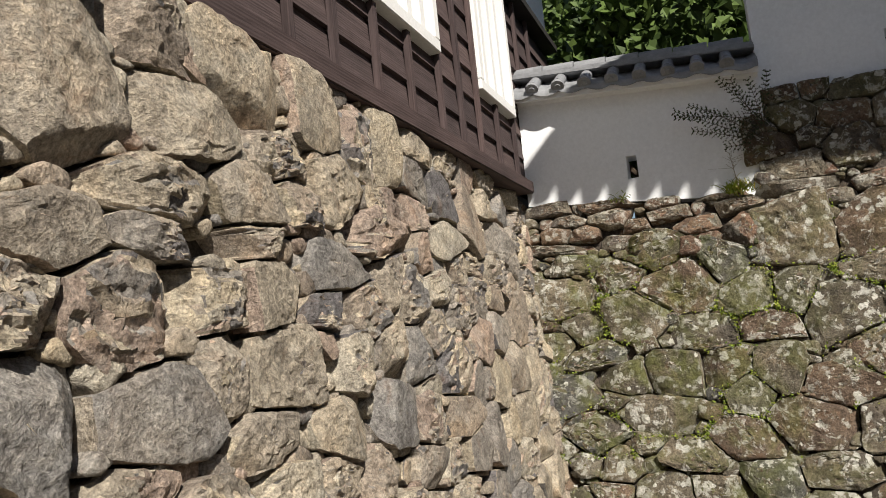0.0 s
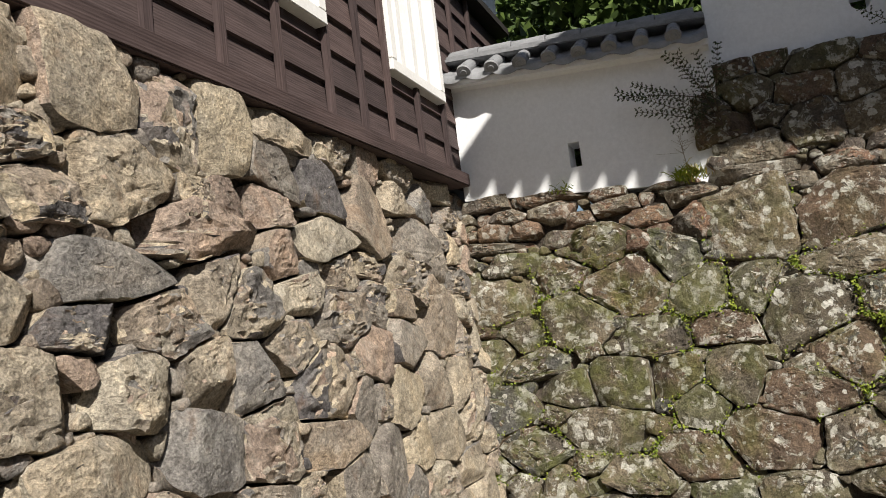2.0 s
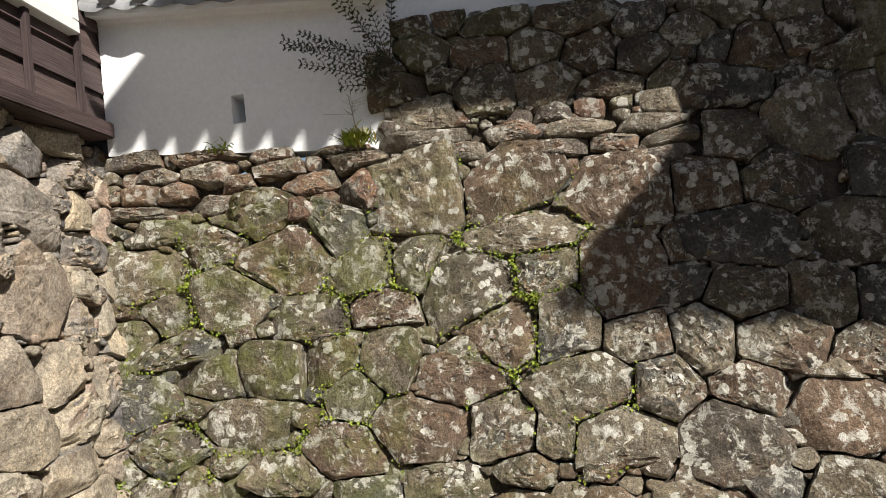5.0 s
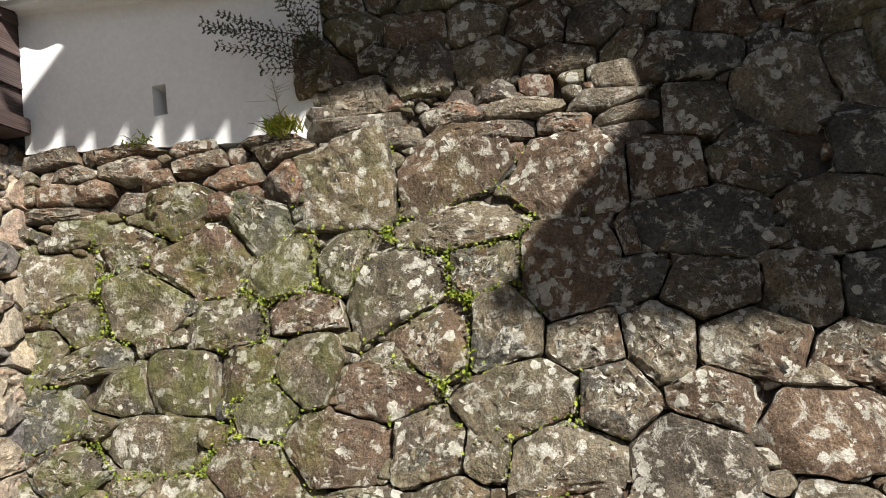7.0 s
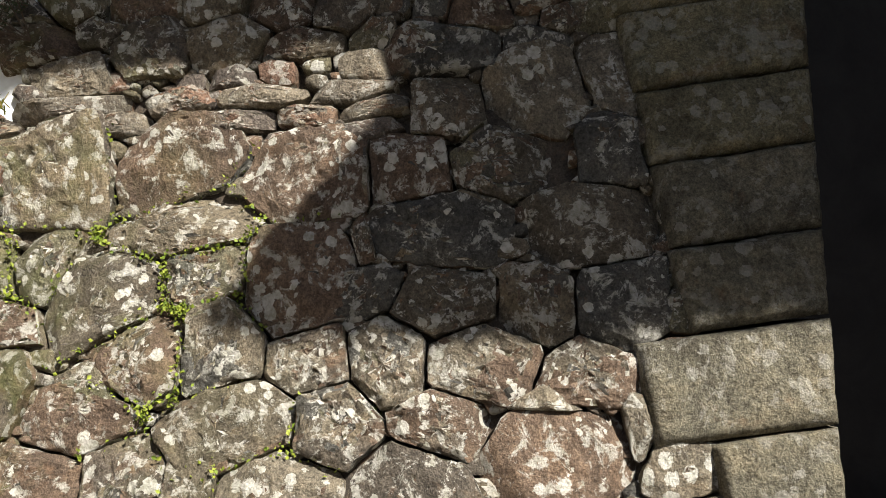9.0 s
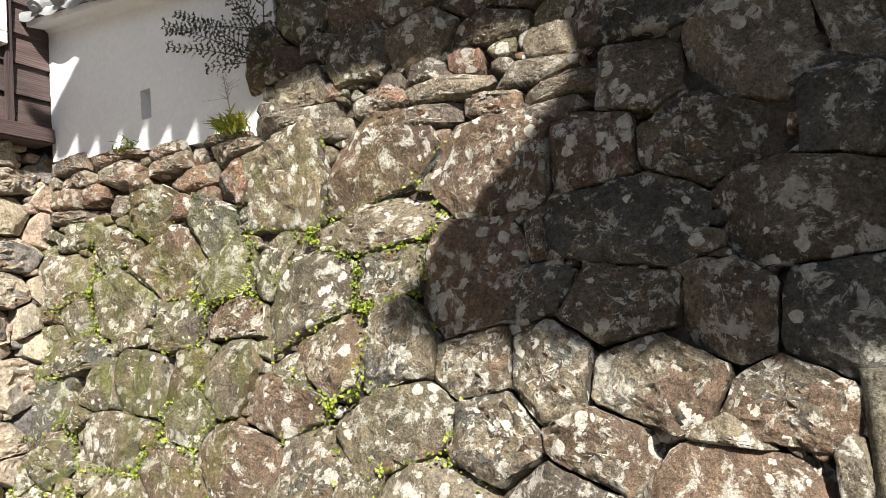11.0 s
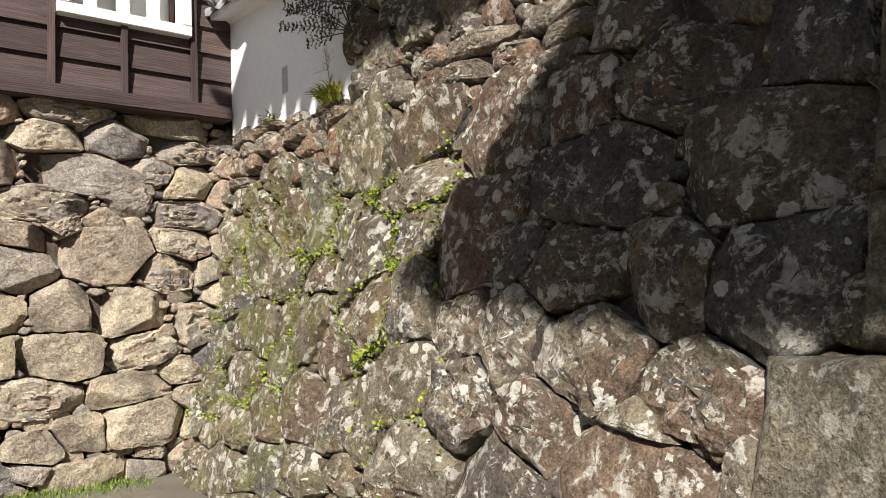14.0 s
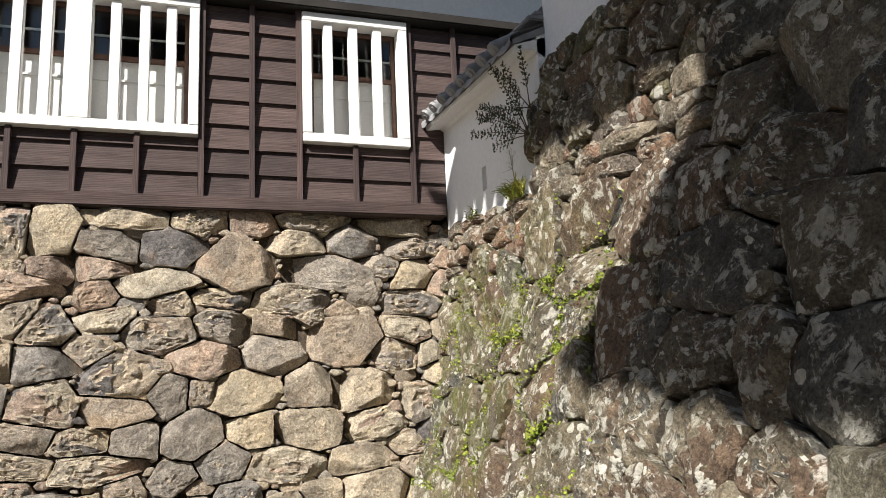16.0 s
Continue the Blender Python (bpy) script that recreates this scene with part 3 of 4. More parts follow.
tuft("grass_tuft", (-0.53, -1.80, 2.73), 45, 0.15, leaf_dry, "yellowing grass tuft at the plaster's foot", 1)
tuft("grass_tuft", (-0.53, -1.77, 2.72), 130, 0.14, leaf_moss, "yellow-green fern tuft at the plaster's foot", 2)
tuft("grass_tuft", (-0.47, -0.80, 2.80), 40, 0.07, leaf_moss, "small green weed on the stone ledge", 3)
tuft("grass_tuft", (-0.95, -3.62, 1.0), 30, 0.12, leaf_moss, "thin green grass tuft in a stone joint", 6)
# feathery dry stalk above the tuft
bm = bmesh.new()
rs = random.Random(8)
tube(bm, (-0.52, -1.78, 2.73), (-0.54, -1.74, 3.05), 0.004, 0.002, 5)
for k in range(26):
    z = rs.uniform(2.9, 3.06)
    tube(bm, (-0.53, -1.76, z), (-0.54 + rs.gauss(0, .02), -1.75 + rs.gauss(0, .05), z + rs.uniform(0.01, .06)), 0.0012, 0.0008, 4)
tagged(part("dry_weed", bm, plain_material("dry_stalk", (0.30, 0.27, 0.22), 0.9)), "feathery dry weed stalk beside the grass tuft", "weed")

# grass along the foot of the pale wall
spots_v, spots_f = [], []
for _ in range(6500):
    gx, gy = rg.uniform(-7.5, -0.9), -0.12 - abs(rg.gauss(0, 0.16))
    if noise.noise(Vector((gx * 2.2, gy * 3, 0))) < -0.12:
        continue
    z = ground_z(gx, gy)
    a, L = rg.uniform(0, 6.28), rg.uniform(0.02, 0.07)
    n = len(spots_v)
    s = Vector((math.cos(a), math.sin(a), 0)) * 0.004
    p = Vector((gx, gy, z))
    spots_v += [p - s, p + s, p + Vector((rg.gauss(0, .02), rg.gauss(0, .02), L))]
    spots_f.append((n, n + 1, n + 2))
tagged(mesh_object("grass", spots_v, spots_f, leaf_grass), "short green grass along the wall's foot", "grass", kind="stuff")

# ---- stones: main ones by course (along, height, width, tall), chips fill the joints ----
A_UPPER = [(-3.73, 2.75, 0.37, 0.39), (-3.08, 2.90, 0.49, 0.17), (-2.62, 2.89, 0.45, 0.19), (-2.16, 2.89, 0.38, 0.20), (-1.65, 2.93, 0.58, 0.17), (-0.98, 2.90, 0.65, 0.16), (-3.29, 2.65, 0.45, 0.21),
           (-2.80, 2.64, 0.52, 0.26), (-2.30, 2.53, 0.69, 0.39), (-1.81, 2.71, 0.53, 0.21), (-1.31, 2.73, 0.44, 0.25), (-0.81, 2.71, 0.50, 0.21), (-1.58, 2.48, 0.74, 0.30), (-3.38, 2.48, 0.59, 0.17),
           (-2.92, 2.36, 0.55, 0.21), (-0.75, 2.46, 0.33, 0.26), (-1.84, 2.24, 0.67, 0.22), (-2.40, 2.25, 0.45, 0.17), (-3.70, 2.00, 0.36, 0.26), (-3.32, 2.06, 0.36, 0.18), (-2.91, 1.95, 0.47, 0.27),
           (-2.39, 1.99, 0.39, 0.23), (-1.99, 1.98, 0.39, 0.17)]
A_LOWER = [(-1.45, 1.85, 0.61, 0.33), (-0.85, 1.96, 0.35, 0.23), (-3.41, 1.82, 0.35, 0.22), (-2.52, 1.74, 0.50, 0.25), (-2.01, 1.77, 0.50, 0.32), (-3.72, 1.73, 0.50, 0.27), (-3.20, 1.63, 0.55, 0.34),
           (-2.81, 1.46, 0.29, 0.28), (-2.22, 1.46, 0.51, 0.33), (-1.72, 1.48, 0.37, 0.34), (-1.29, 1.44, 0.47, 0.30), (-3.68, 1.44, 0.42, 0.33), (-3.19, 1.36, 0.45, 0.21), (-2.64, 1.15, 0.45, 0.32),
           (-2.20, 1.17, 0.37, 0.24), (-1.73, 1.17, 0.55, 0.31), (-1.21, 1.16, 0.47, 0.23), (-3.78, 1.19, 0.31, 0.21), (-3.43, 1.15, 0.34, 0.18), (-3.04, 1.12, 0.32, 0.25), (-1.89, 0.89, 0.62, 0.22),
           (-1.32, 0.89, 0.52, 0.20), (-2.40, 0.93, 0.36, 0.26), (-3.24, 0.95, 0.57, 0.20)]
A_NEAR = [(-4.82, 2.53, 0.30, 0.18), (-4.43, 2.81, 0.41, 0.27), (-4.94, 2.76, 0.49, 0.33), (-4.01, 2.74, 0.34, 0.34), (-3.63, 2.47, 0.38, 0.24), (-4.33, 2.45, 0.47, 0.24), (-5.04, 2.34, 0.36, 0.17),
          (-4.00, 2.30, 0.65, 0.22), (-4.43, 2.13, 0.56, 0.16), (-5.07, 2.18, 0.38, 0.10), (-4.94, 2.01, 0.34, 0.20), (-4.93, 1.76, 0.51, 0.25), (-4.60, 1.94, 0.32, 0.14), (-4.22, 1.94, 0.39, 0.18),
          (-4.40, 1.73, 0.34, 0.21), (-5.16, 1.56, 0.31, 0.14), (-4.59, 1.49, 0.42, 0.21), (-4.13, 1.51, 0.36, 0.25), (-3.93, 2.07, 0.28, 0.24), (-4.02, 1.74, 0.28, 0.23)]
A_FIRST = [(-5.84, 2.53, 0.39, 0.36), (-6.14, 2.31, 0.28, 0.18), (-5.33, 2.56, 0.44, 0.22), (-5.92, 2.14, 0.29, 0.15), (-5.55, 2.30, 0.52, 0.14), (-5.52, 2.15, 0.36, 0.11), (-6.04, 1.98, 0.22, 0.18),
           (-5.69, 1.97, 0.34, 0.24), (-5.34, 1.99, 0.34, 0.18), (-5.99, 1.72, 0.26, 0.26), (-5.61, 1.69, 0.40, 0.18), (-5.48, 2.79, 0.33, 0.21), (-5.92, 2.90, 0.43, 0.31), (-5.52, 3.02, 0.39, 0.17),
           (-5.33, 1.77, 0.22, 0.19)]
B_MIDDLE = [(-1.73, 2.43, 0.26, 0.24), (-2.16, 2.29, 0.51, 0.47), (-2.74, 2.31, 0.57, 0.37), (-3.42, 2.14, 0.64, 0.40), (-3.91, 2.16, 0.35, 0.32), (-4.47, 2.12, 0.51, 0.33), (-4.88, 2.11, 0.26, 0.33),
            (-2.84, 1.99, 0.64, 0.31), (-2.38, 1.70, 0.57, 0.43), (-2.09, 1.88, 0.30, 0.37), (-1.72, 1.89, 0.37, 0.28), (-2.93, 1.75, 0.37, 0.27), (-3.32, 1.68, 0.48, 0.54), (-4.06, 1.83, 0.60, 0.31),
            (-4.76, 1.77, 0.60, 0.41), (-3.68, 1.58, 0.29, 0.22), (-4.03, 1.49, 0.44, 0.26), (-4.45, 1.41, 0.34, 0.32), (-4.80, 1.40, 0.37, 0.36), (-3.68, 1.84, 0.09, 0.27)]
B_FOOT = [(-1.84, 1.61, 0.44, 0.22), (-1.88, 1.31, 0.29, 0.37), (-2.62, 1.39, 0.39, 0.32), (-2.98, 1.39, 0.38, 0.37), (-3.38, 1.29, 0.37, 0.27), (-3.74, 1.26, 0.33, 0.33), (-4.17, 1.19, 0.48, 0.31),
          (-4.60, 1.11, 0.38, 0.26), (-2.33, 1.12, 0.50, 0.25), (-2.99, 1.06, 0.63, 0.32), (-3.49, 1.00, 0.34, 0.32), (-3.97, 0.96, 0.39, 0.24), (-4.42, 0.80, 0.57, 0.34), (-4.41, 1.01, 0.22, 0.10),
          (-4.92, 0.69, 0.28, 0.24), (-1.64, 1.07, 0.29, 0.25), (-2.01, 0.89, 0.60, 0.30), (-2.55, 0.87, 0.37, 0.34), (-2.84, 0.81, 0.23, 0.23), (-3.23, 0.76, 0.58, 0.25), (-3.76, 0.71, 0.51, 0.34),
          (-4.78, 0.87, 0.11, 0.19)]
B_TOP = [(-2.19, 2.83, 0.69, 0.20), (-2.81, 2.77, 0.47, 0.23), (-3.35, 2.76, 0.43, 0.17), (-3.31, 2.60, 0.40, 0.10), (-3.69, 2.55, 0.33, 0.14), (-3.66, 2.41, 0.41, 0.13), (-2.48, 2.61, 0.44, 0.13),
         (-2.93, 2.56, 0.43, 0.11), (-3.22, 2.43, 0.30, 0.15), (-2.09, 3.07, 0.36, 0.22), (-2.64, 2.99, 0.32, 0.26), (-3.06, 2.97, 0.35, 0.25), (-3.48, 2.90, 0.38, 0.14), (-3.68, 3.06, 0.28, 0.29),
         (-3.80, 2.90, 0.21, 0.14), (-3.70, 2.71, 0.21, 0.19), (-4.11, 2.49, 0.43, 0.34), (-4.21, 2.77, 0.56, 0.25), (-4.61, 2.48, 0.48, 0.41), (-5.07, 2.57, 0.39, 0.45), (-2.25, 3.30, 0.34, 0.22),
         (-2.62, 3.24, 0.34, 0.20), (-3.02, 3.21, 0.29, 0.23), (-3.35, 3.14, 0.32, 0.22)]
B_CORNER = [(-0.11, 2.64, 0.38, 0.21), (-1.02, 2.33, 0.45, 0.30), (-1.36, 2.33, 0.24, 0.28), (-1.60, 2.17, 0.33, 0.31), (-1.46, 2.55, 0.20, 0.14), (-1.19, 1.99, 0.60, 0.35), (-0.72, 2.15, 0.37, 0.26),
            (-0.24, 2.01, 0.49, 0.33), (-0.81, 1.78, 0.50, 0.39), (-0.39, 1.71, 0.33, 0.25), (-0.48, 1.49, 0.49, 0.22), (-1.36, 1.61, 0.50, 0.23), (-0.66, 1.28, 0.43, 0.22), (-0.18, 1.16, 0.50, 0.27),
            (-1.09, 1.29, 0.42, 0.28), (-0.96, 0.99, 0.59, 0.25), (-1.60, 0.80, 0.44, 0.28), (-0.41, 0.87, 0.49, 0.28), (-1.47, 1.32, 0.30, 0.22), (-0.25, 2.85, 0.70, 0.10), (-0.93, 2.75, 0.50, 0.10),
            (-1.38, 2.70, 0.46, 0.10), (-1.07, 2.58, 0.59, 0.15), (-0.55, 2.60, 0.34, 0.15)]


def half_plane(poly, nx, ny, c):
    """Keeps the part of a convex polygon where nx*u + ny*v <= c."""
    out = []
    for i, p in enumerate(poly):
        q = poly[(i + 1) % len(poly)]
        dp, dq = nx * p[0] + ny * p[1] - c, nx * q[0] + ny * q[1] - c
        if dp <= 0:
            out.append(p)
        if dp * dq < 0:
            t = dp / (dp - dq)
            out.append((p[0] + (q[0] - p[0]) * t, p[1] + (q[1] - p[1]) * t))
    return out


def fill(main, u0, u1, v_lo, v_top, sizes, r):
    """Adds stones of falling size wherever the main ones leave room."""
    seeds = list(main)
    for size, tries in sizes:
        for _ in range(tries):
            s = size * r.uniform(0.8, 1.25)
            w, h = s * r.uniform(1.0, 1.6), s * r.uniform(0.6, 0.9)
            u = r.uniform(u0, u1)
            v = r.uniform(v_lo, v_top(u) - h * 0.4)
            ok = True
            for a, b, aw, ah in seeds:
                if abs(u - a) < 1.0 and ((u - a) / (aw + w)) ** 2 + ((v - b) / (ah + h)) ** 2 < 0.2 or (abs(u - a) < 1.0 and ((u - a) / (aw + w)) ** 4 + ((v - b) / (ah + h)) ** 4 < 0.042):
                    ok = False
                    break
            if ok:
                seeds.append((u, v, w, h))
    return seeds


def cells(seeds, joint, v_top, u0, u1, r):
    out = []
    for i, (u, v, w, h) in enumerate(seeds):
        poly, tilt = [], r.uniform(-0.12, 0.12)
        for k in range(20):
            a = 2 * math.pi * k / 20
            ca, sa = math.cos(a), math.sin(a)
            e = 0.24
            q = 0.70 * (1 + 0.10 * math.sin(k * 2.4 + i))
            x, y = q * w * math.copysign(abs(ca) ** e, ca), q * h * math.copysign(abs(sa) ** e, sa)
            poly.append((u + x - tilt * y, v + y + tilt * x))
        rad = 0.25 * w * h
        for j, (a, b, aw, ah) in enumerate(seeds):
            if j == i or abs(a - u) > 0.85 * (w + aw) or abs(b - v) > 0.85 * (h + ah):
                continue
            if aw * ah < 0.3 * w * h:
                continue
            # the joint lies between the two, in proportion to their reach along the line that joins them
            dx, dy = a - u, b - v
            d = math.hypot(dx, dy)
            if d < 1e-6:
                continue
            ex, ey = dx / d, dy / d
            reach = 1 / ((2 * ex / w) ** 4 + (2 * ey / h) ** 4) ** 0.25
            other = 1 / ((2 * ex / aw) ** 4 + (2 * ey / ah) ** 4) ** 0.25
            # lean the joint towards the flat side of an oblong pair
            nx, ny = ex / (w * aw), ey / (h * ah)
            nl = math.hypot(nx, ny)
            turn = 0.16 * math.sin(12.9 * (i + j) + 7.3 * i * j)
            nx, ny = (nx * math.cos(turn) - ny * math.sin(turn)) / nl, (nx * math.sin(turn) + ny * math.cos(turn)) / nl
            if nx * ex + ny * ey < 0.4:
                nx, ny = ex, ey
            t = d * reach / (reach + other)
            c = nx * (u + ex * t) + ny * (v + ey * t) - joint * 0.5
            poly = half_plane(poly, nx, ny, c)
            if len(poly) < 3:
                break
        if len(poly) < 3:
            continue
        poly = half_plane(poly, 0, 1, v_top(u))
        poly = half_plane(half_plane(poly, 1, 0, u1), -1, 0, -u0) if len(poly) > 2 else poly
        if len(poly) > 2:
            out.append((poly, w * h))
    return out


def stone(poly, face, n, rings, swell, crag, recess, r, sharp, split):
    """One stone: a worn outline, broken edges and an uneven face, bedded into the wall."""
    cu, cv = sum(p[0] for p in poly) / len(poly), sum(p[1] for p in poly) / len(poly)
    radii = []
    for k in range(n):
        a = 2 * math.pi * k / n
        dx, dy = math.cos(a), math.sin(a)
        best = 9.0
        for i, p in enumerate(poly):
            q = poly[(i + 1) % len(poly)]
            ex, ey = q[0] - p[0], q[1] - p[1]
            den = dx * ey - dy * ex
            if abs(den) < 1e-9:
                continue
            t = ((p[0] - cu) * ey - (p[1] - cv) * ex) / den
            s = ((p[0] - cu) * dy - (p[1] - cv) * dx) / den
            if t > 0 and -0.001 <= s <= 1.001:
                best = min(best, t)
        radii.append(best if best < 9 else 0.01)
    if min(radii) < 0.004:
        return None
    size = sum(radii) / n
    soft = [0.96 * radii[k] + 0.02 * (radii[k - 1] + radii[(k + 1) % n]) for k in range(n)]
    off = Vector((r.uniform(-50, 50), r.uniform(-50, 50), r.uniform(-50, 50)))
    tu, tv = r.uniform(-0.13, 0.13), r.uniform(-0.10, 0.17)
    f = 2.2 / max(size, 0.05)
    # flat split planes that break the face towards its rim
    cuts = []
    for _ in range(r.choice((3, 4, 5, 6))):
        a, slope = r.uniform(0, 6.28), r.uniform(0.18, 1.1)
        cuts.append((math.cos(a) * slope, math.sin(a) * slope, swell + slope * size * r.uniform(0.45, 0.95)))
    bed = r.uniform(-0.5, 0.5)
    rough = r.random() < split
    verts, faces = [], []
    profile = [(0.97, -0.17), (1.0, -0.05), (0.995, -0.012 * sharp), (1 - 0.035 * sharp, 0.0)] + [(1 - 0.035 * sharp - (0.9 - 0.035 * sharp) * k / rings, swell * (1 - (1 - k / rings) ** 5)) for k in range(1, rings)]
    for ri, (s, d) in enumerate(profile):
        for k in range(n):
            a = 2 * math.pi * k / n
            rad = soft[k] * s
            lu, lv = rad * math.cos(a), rad * math.sin(a)
            q = Vector((lu * f, lv * f, ri * 0.13)) + off
            if ri > 0:
                lu += size * 0.045 * noise.noise(q * 2.1)
                lv += size * 0.045 * noise.noise(q * 2.1 + Vector((9, 4, 2)))
            out = d - recess
            if ri > 0:
                out += lu * tu + lv * tv
                out = min([out] + [c - lu * a - lv * b for a, b, c in cuts])
                out += crag * (0.6 * noise.noise(q) + 0.45 * noise.noise(q * 2.3) - 0.5 * abs(noise.noise(q * 4.9)))
                if rough:
                    # split along its bedding: stepped ledges
                    w = (lv + bed * lu) / max(size, 0.05) * 2.1 + 0.7 * noise.noise(q * 0.55)
                    out += min(size, 0.2) * (0.07 * (w - math.floor(w)) - 0.04 + 0.10 * noise.cell(q * 1.1) * 0.5)
            verts.append(face(cu + lu, cv + lv, out))
    m = len(profile)
    for i in range(m - 1):
        for k in range(n):
            faces.append((i * n + k, i * n + (k + 1) % n, (i + 1) * n + (k + 1) % n, (i + 1) * n + k))
    q = off.copy()
    verts.append(face(cu, cv, swell - recess + crag * noise.noise(q)))
    c = len(verts) - 1
    for k in range(n):
        faces.append(((m - 1) * n + k, (m - 1) * n + (k + 1) % n, c))
    return verts, faces


def slab_zone(u, v):
    """The levelling courses of thin slabs under the plaster's foot."""
    return -3.95 < u < 0.2 and 2.40 < v - 0.06 * u < 3.02


def slab_courses(r):
    out = []
    for c in range(4):
        u = 0.15 - r.uniform(0, 0.2)
        while u > -3.75:
            w = r.choice((0.12, 0.2, 0.3, 0.42, 0.6)) * r.uniform(0.85, 1.15)
            out.append((u - w / 2, 2.47 + 0.12 * c + 0.055 * (u - w / 2) + r.uniform(-0.025, 0.025), w, r.uniform(0.075, 0.15)))
            u -= w
    return out


def lay(wall, face, shapes, mat, crag, swell, r, flip, sharp, split, slab_mat=None, keep=300):
    shapes = sorted(shapes, key=lambda s: -s[1])
    rest_v, rest_f = [], []
    for i, (poly, area) in enumerate(shapes):
        big = area > 0.02
        size = math.sqrt(area)
        made = stone(poly, face, 52 if big else 14, 13 if big else 3, min(swell, 0.11 * size) * r.uniform(0.7, 1.3), min(crag, 0.075 * size) * r.uniform(0.6, 1.4),
                     r.uniform(-0.015, 0.02) if big else r.uniform(0.025, 0.055), r, sharp, split)
        if not made:
            continue
        vs, fs = made
        if flip:
            fs = [f[::-1] for f in fs]
        if i < keep:
            cu, cv = sum(p[0] for p in poly) / len(poly), sum(p[1] for p in poly) / len(poly)
            kind = slab_mat if slab_mat and area < 0.075 and slab_zone(cu, cv) else mat
            mesh_object("stone", vs, fs, kind, wall, True).data.set_sharp_from_angle(angle=radians(24))
        else:
            n = len(rest_v)
            rest_v += vs
            rest_f += [tuple(k + n for k in f) for f in fs]
    if rest_f:
        chips = mesh_object("stone_chips", rest_v, rest_f, mat, wall, True)
        tagged(chips, "small wedged chips filling the joints", kind="stuff")


ra = random.Random(11)
main_a = A_UPPER + A_LOWER + A_NEAR + A_FIRST
top_a = lambda u: 2.985
seeds_a = fill(main_a, -8.5, -0.25, 0.05, top_a, [(0.30, 1600), (0.21, 1600), (0.13, 2200), (0.08, 5000), (0.05, 6000)], ra)
lay(wall_a, face_a, cells(seeds_a, 0.014, top_a, -8.6, -0.2, ra), stone_pale, 0.014, 0.006, ra, True, 0.5, 0.3)

rb2 = random.Random(12)
main_b = B_MIDDLE + B_FOOT + [t for t in B_TOP + B_CORNER if not slab_zone(t[0], t[1])]
main_b += [t for t in slab_courses(rb2) if all(abs(t[0] - m[0]) > 0.3 * (t[2] + m[2]) or abs(t[1] - m[1]) > 0.42 * (t[3] + m[3]) for m in main_b)]


def top_b(u):
    if u > -1.95:
        return 2.895 + 0.10 * u
    if u > -4.15:
        return 3.6 - 0.08 * (-1.95 - u) - 0.1 * math.exp(-((u + 1.95) * 5) ** 2)
    return 4.6


seeds_b = fill(main_b, -5.1, 0.25, -0.2, top_b, [(0.28, 1500), (0.2, 1500), (0.12, 2000), (0.08, 4200), (0.05, 4000)], rb2)
lay(wall_b, face_b, cells(seeds_b, 0.012, top_b, -5.12, 0.3, rb2), stone_mossy, 0.028, 0.018, rb2, False, 0.7, 0.12, stone_rust)

# dressed cornerstones, laid long and short, with a raked outer edge
rc = random.Random(5)


def edge_u(z):
    return -5.747 - 0.225 * (z - 1.609)


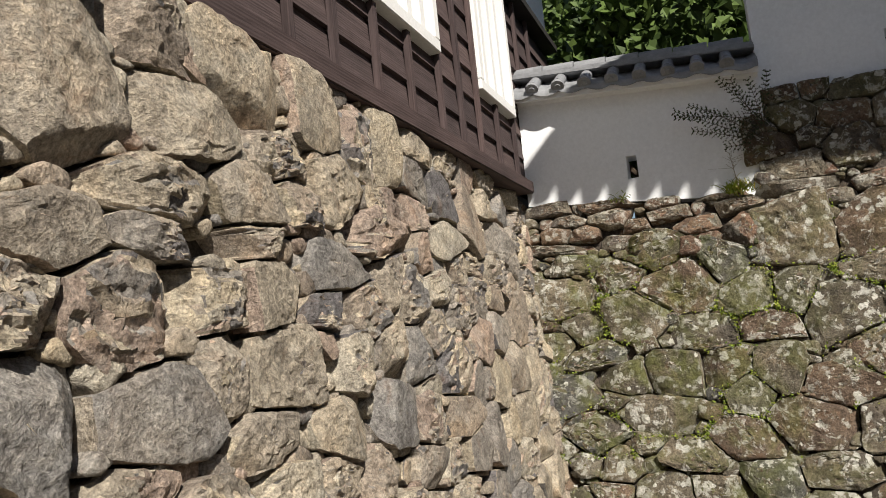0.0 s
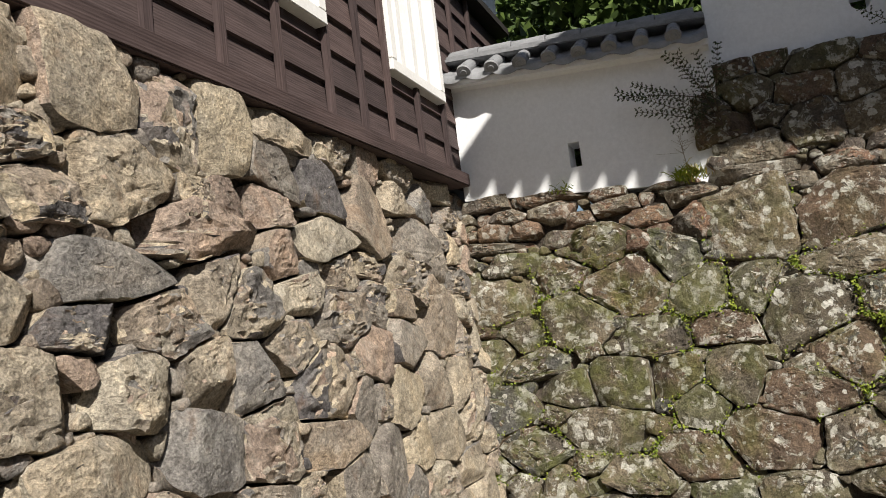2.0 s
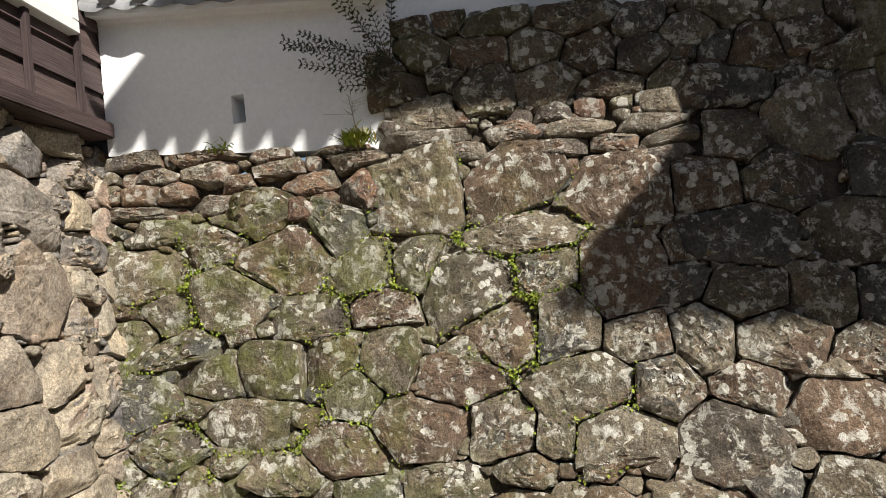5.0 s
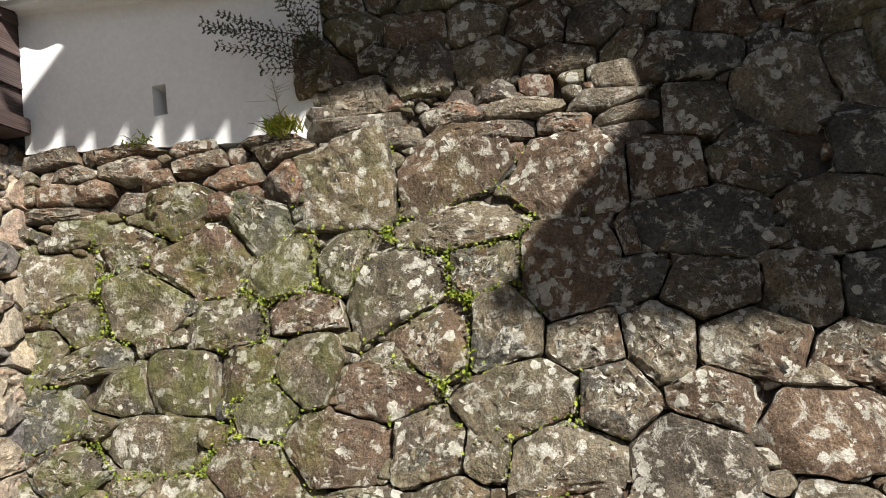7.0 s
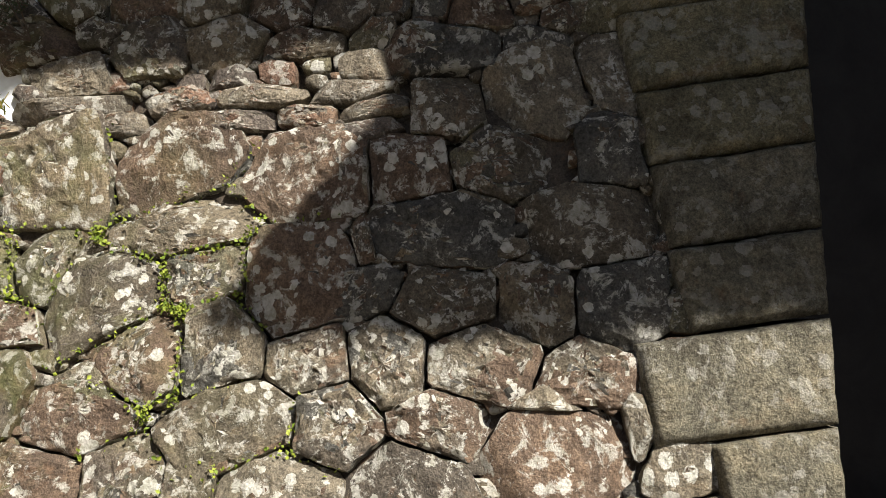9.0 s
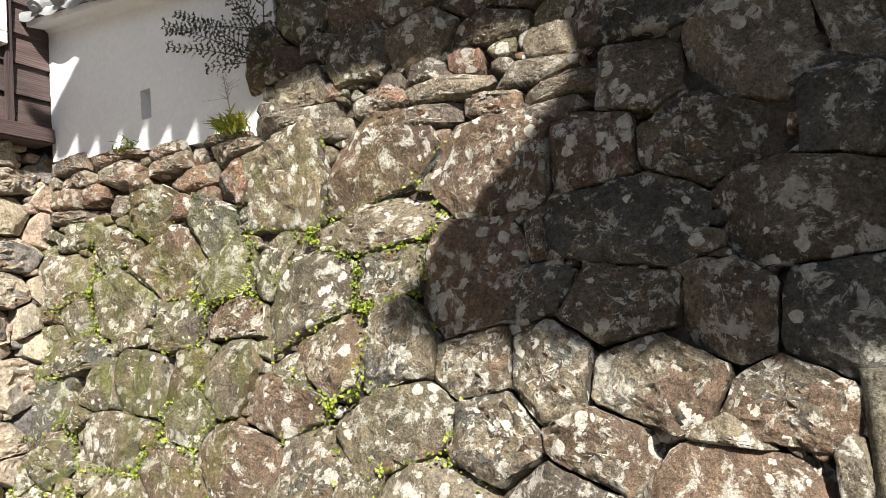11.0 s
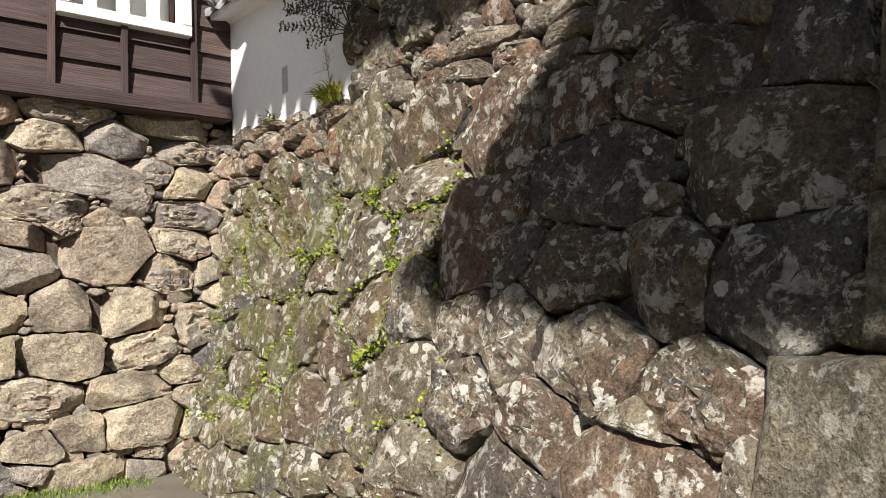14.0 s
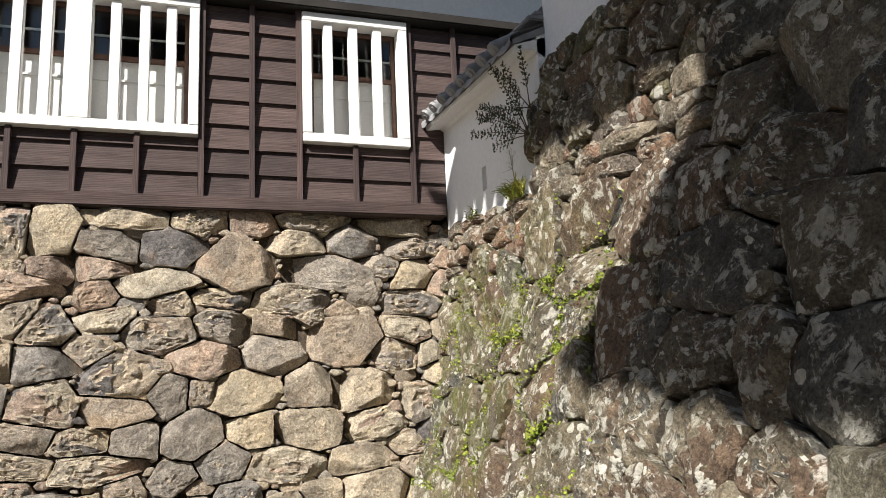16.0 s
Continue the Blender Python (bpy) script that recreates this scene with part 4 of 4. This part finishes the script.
QUOINS = [(-0.37, 0.11, -4.89), (0.11, 0.44, -5.08), (0.45, 0.78, -5.05), (0.79, 1.21, -4.83), (1.23, 1.6, -5.07), (1.61, 2.01, -5.08), (2.02, 2.39, -5.08), (2.41, 2.84, -5.08), (2.84, 3.23, -5.01), (3.24, 3.7, -5.08), (3.7, 4.16, -4.93), (4.18, 4.69, -5.08)]
for z0, z1, ui in QUOINS:
    bm = bmesh.new()
    bmesh.ops.create_grid(bm, x_segments=40, y_segments=24, size=0.5)
    top = bm.verts[:]
    off = Vector((rc.uniform(-30, 30), 0, 0))
    for v in top:
        s, t = v.co.x + 0.5, v.co.y + 0.5
        z = z0 + (z1 - z0) * t + 0.02 * (s - 0.5)
        u = ui + (edge_u(z) - ui) * s
        e = min(s, 1 - s, t * 0.6, (1 - t) * 0.6)
        o = 0.055 - 0.05 * max(0, 1 - e / 0.06) ** 2 + 0.02 * noise.noise(Vector((u * 4, z * 4, 0)) + off) + 0.012 * noise.noise(Vector((u * 14, z * 14, 3)) + off) - 0.016 * max(0.0, noise.noise(Vector((u * 22, z * 30, 7)) + off))
        v.co = face_b(u, z, o)
    got = bmesh.ops.extrude_face_region(bm, geom=bm.faces[:])
    for v in [g for g in got["geom"] if isinstance(g, bmesh.types.BMVert)]:
        v.co += Vector((0.62, 0.02, -0.02))
    part("cornerstone", bm, stone_dressed, wall_b, "large dressed cornerstone", True)

# creeping fern in the joints of the mossy wall
spots = []
joints = [(p, s) for p, s in cells(main_b, 0.0, top_b, -5.0, 0.2, random.Random(1)) if s > 0.03]
for poly, s in joints:
    for i, p in enumerate(poly):
        q = poly[(i + 1) % len(poly)]
        if p[0] < -3.3 or p[1] > 2.35 or p[1] < 0.5:
            continue
        k = noise.noise(Vector((p[0] * 1.6, p[1] * 1.9, 5.0)))
        if k < -0.08:
            continue
        for _ in range(int(75 * (k + 0.08))):
            t = rg.random()
            u, v = p[0] + (q[0] - p[0]) * t + rg.gauss(0, .016), p[1] + (q[1] - p[1]) * t + rg.gauss(0, .016)
            spots.append((face_b(u, v, rg.uniform(-0.03, 0.035)), rg.uniform(0.6, 1.3)))
ferns = leaf_cloud("creeping_fern", spots, 0.021, leaf_moss, None, 0.3, rg)
tagged(ferns, "yellow-green creeping fern growing in the stone joints", "fern", kind="stuff")

# ---- what closes the place: dark walls added past the wall's end and behind ----
# black sheet that stands in for the darkness past the cornerstones
end_darkness = part("gateway_wall", box((0.15, -15.5, -0.6), (0.5, -5.35, 8.9)), post_black)
tagged(end_darkness, "added black wall standing in for the darkness past the cornerstones", "wall", kind="structure")
# unseen wall added to keep southern sky light and bounce off the stones
south_blocker = part("gateway_wall", box((-7.0, -10.6, -0.6), (0.15, -10.3, 5.2)), post_black)
tagged(south_blocker, "added unseen dark wall that blocks sky light and bounce from the south", "wall", kind="structure")
# two more unseen walls, added to close the yard and dim the low sky
yard = part("yard_wall", box((-20, -19, -0.6), (6, -18.6, 7.0)), board_wood)
tagged(yard, "added unseen dark boarded wall that cuts the low sky light", "wall", kind="structure")
side = part("yard_wall", box((-20.4, -19, -0.6), (-20, 2, 7.0)), board_wood)
tagged(side, "added unseen dark boarded wall that cuts the low sky light", "wall", kind="structure")
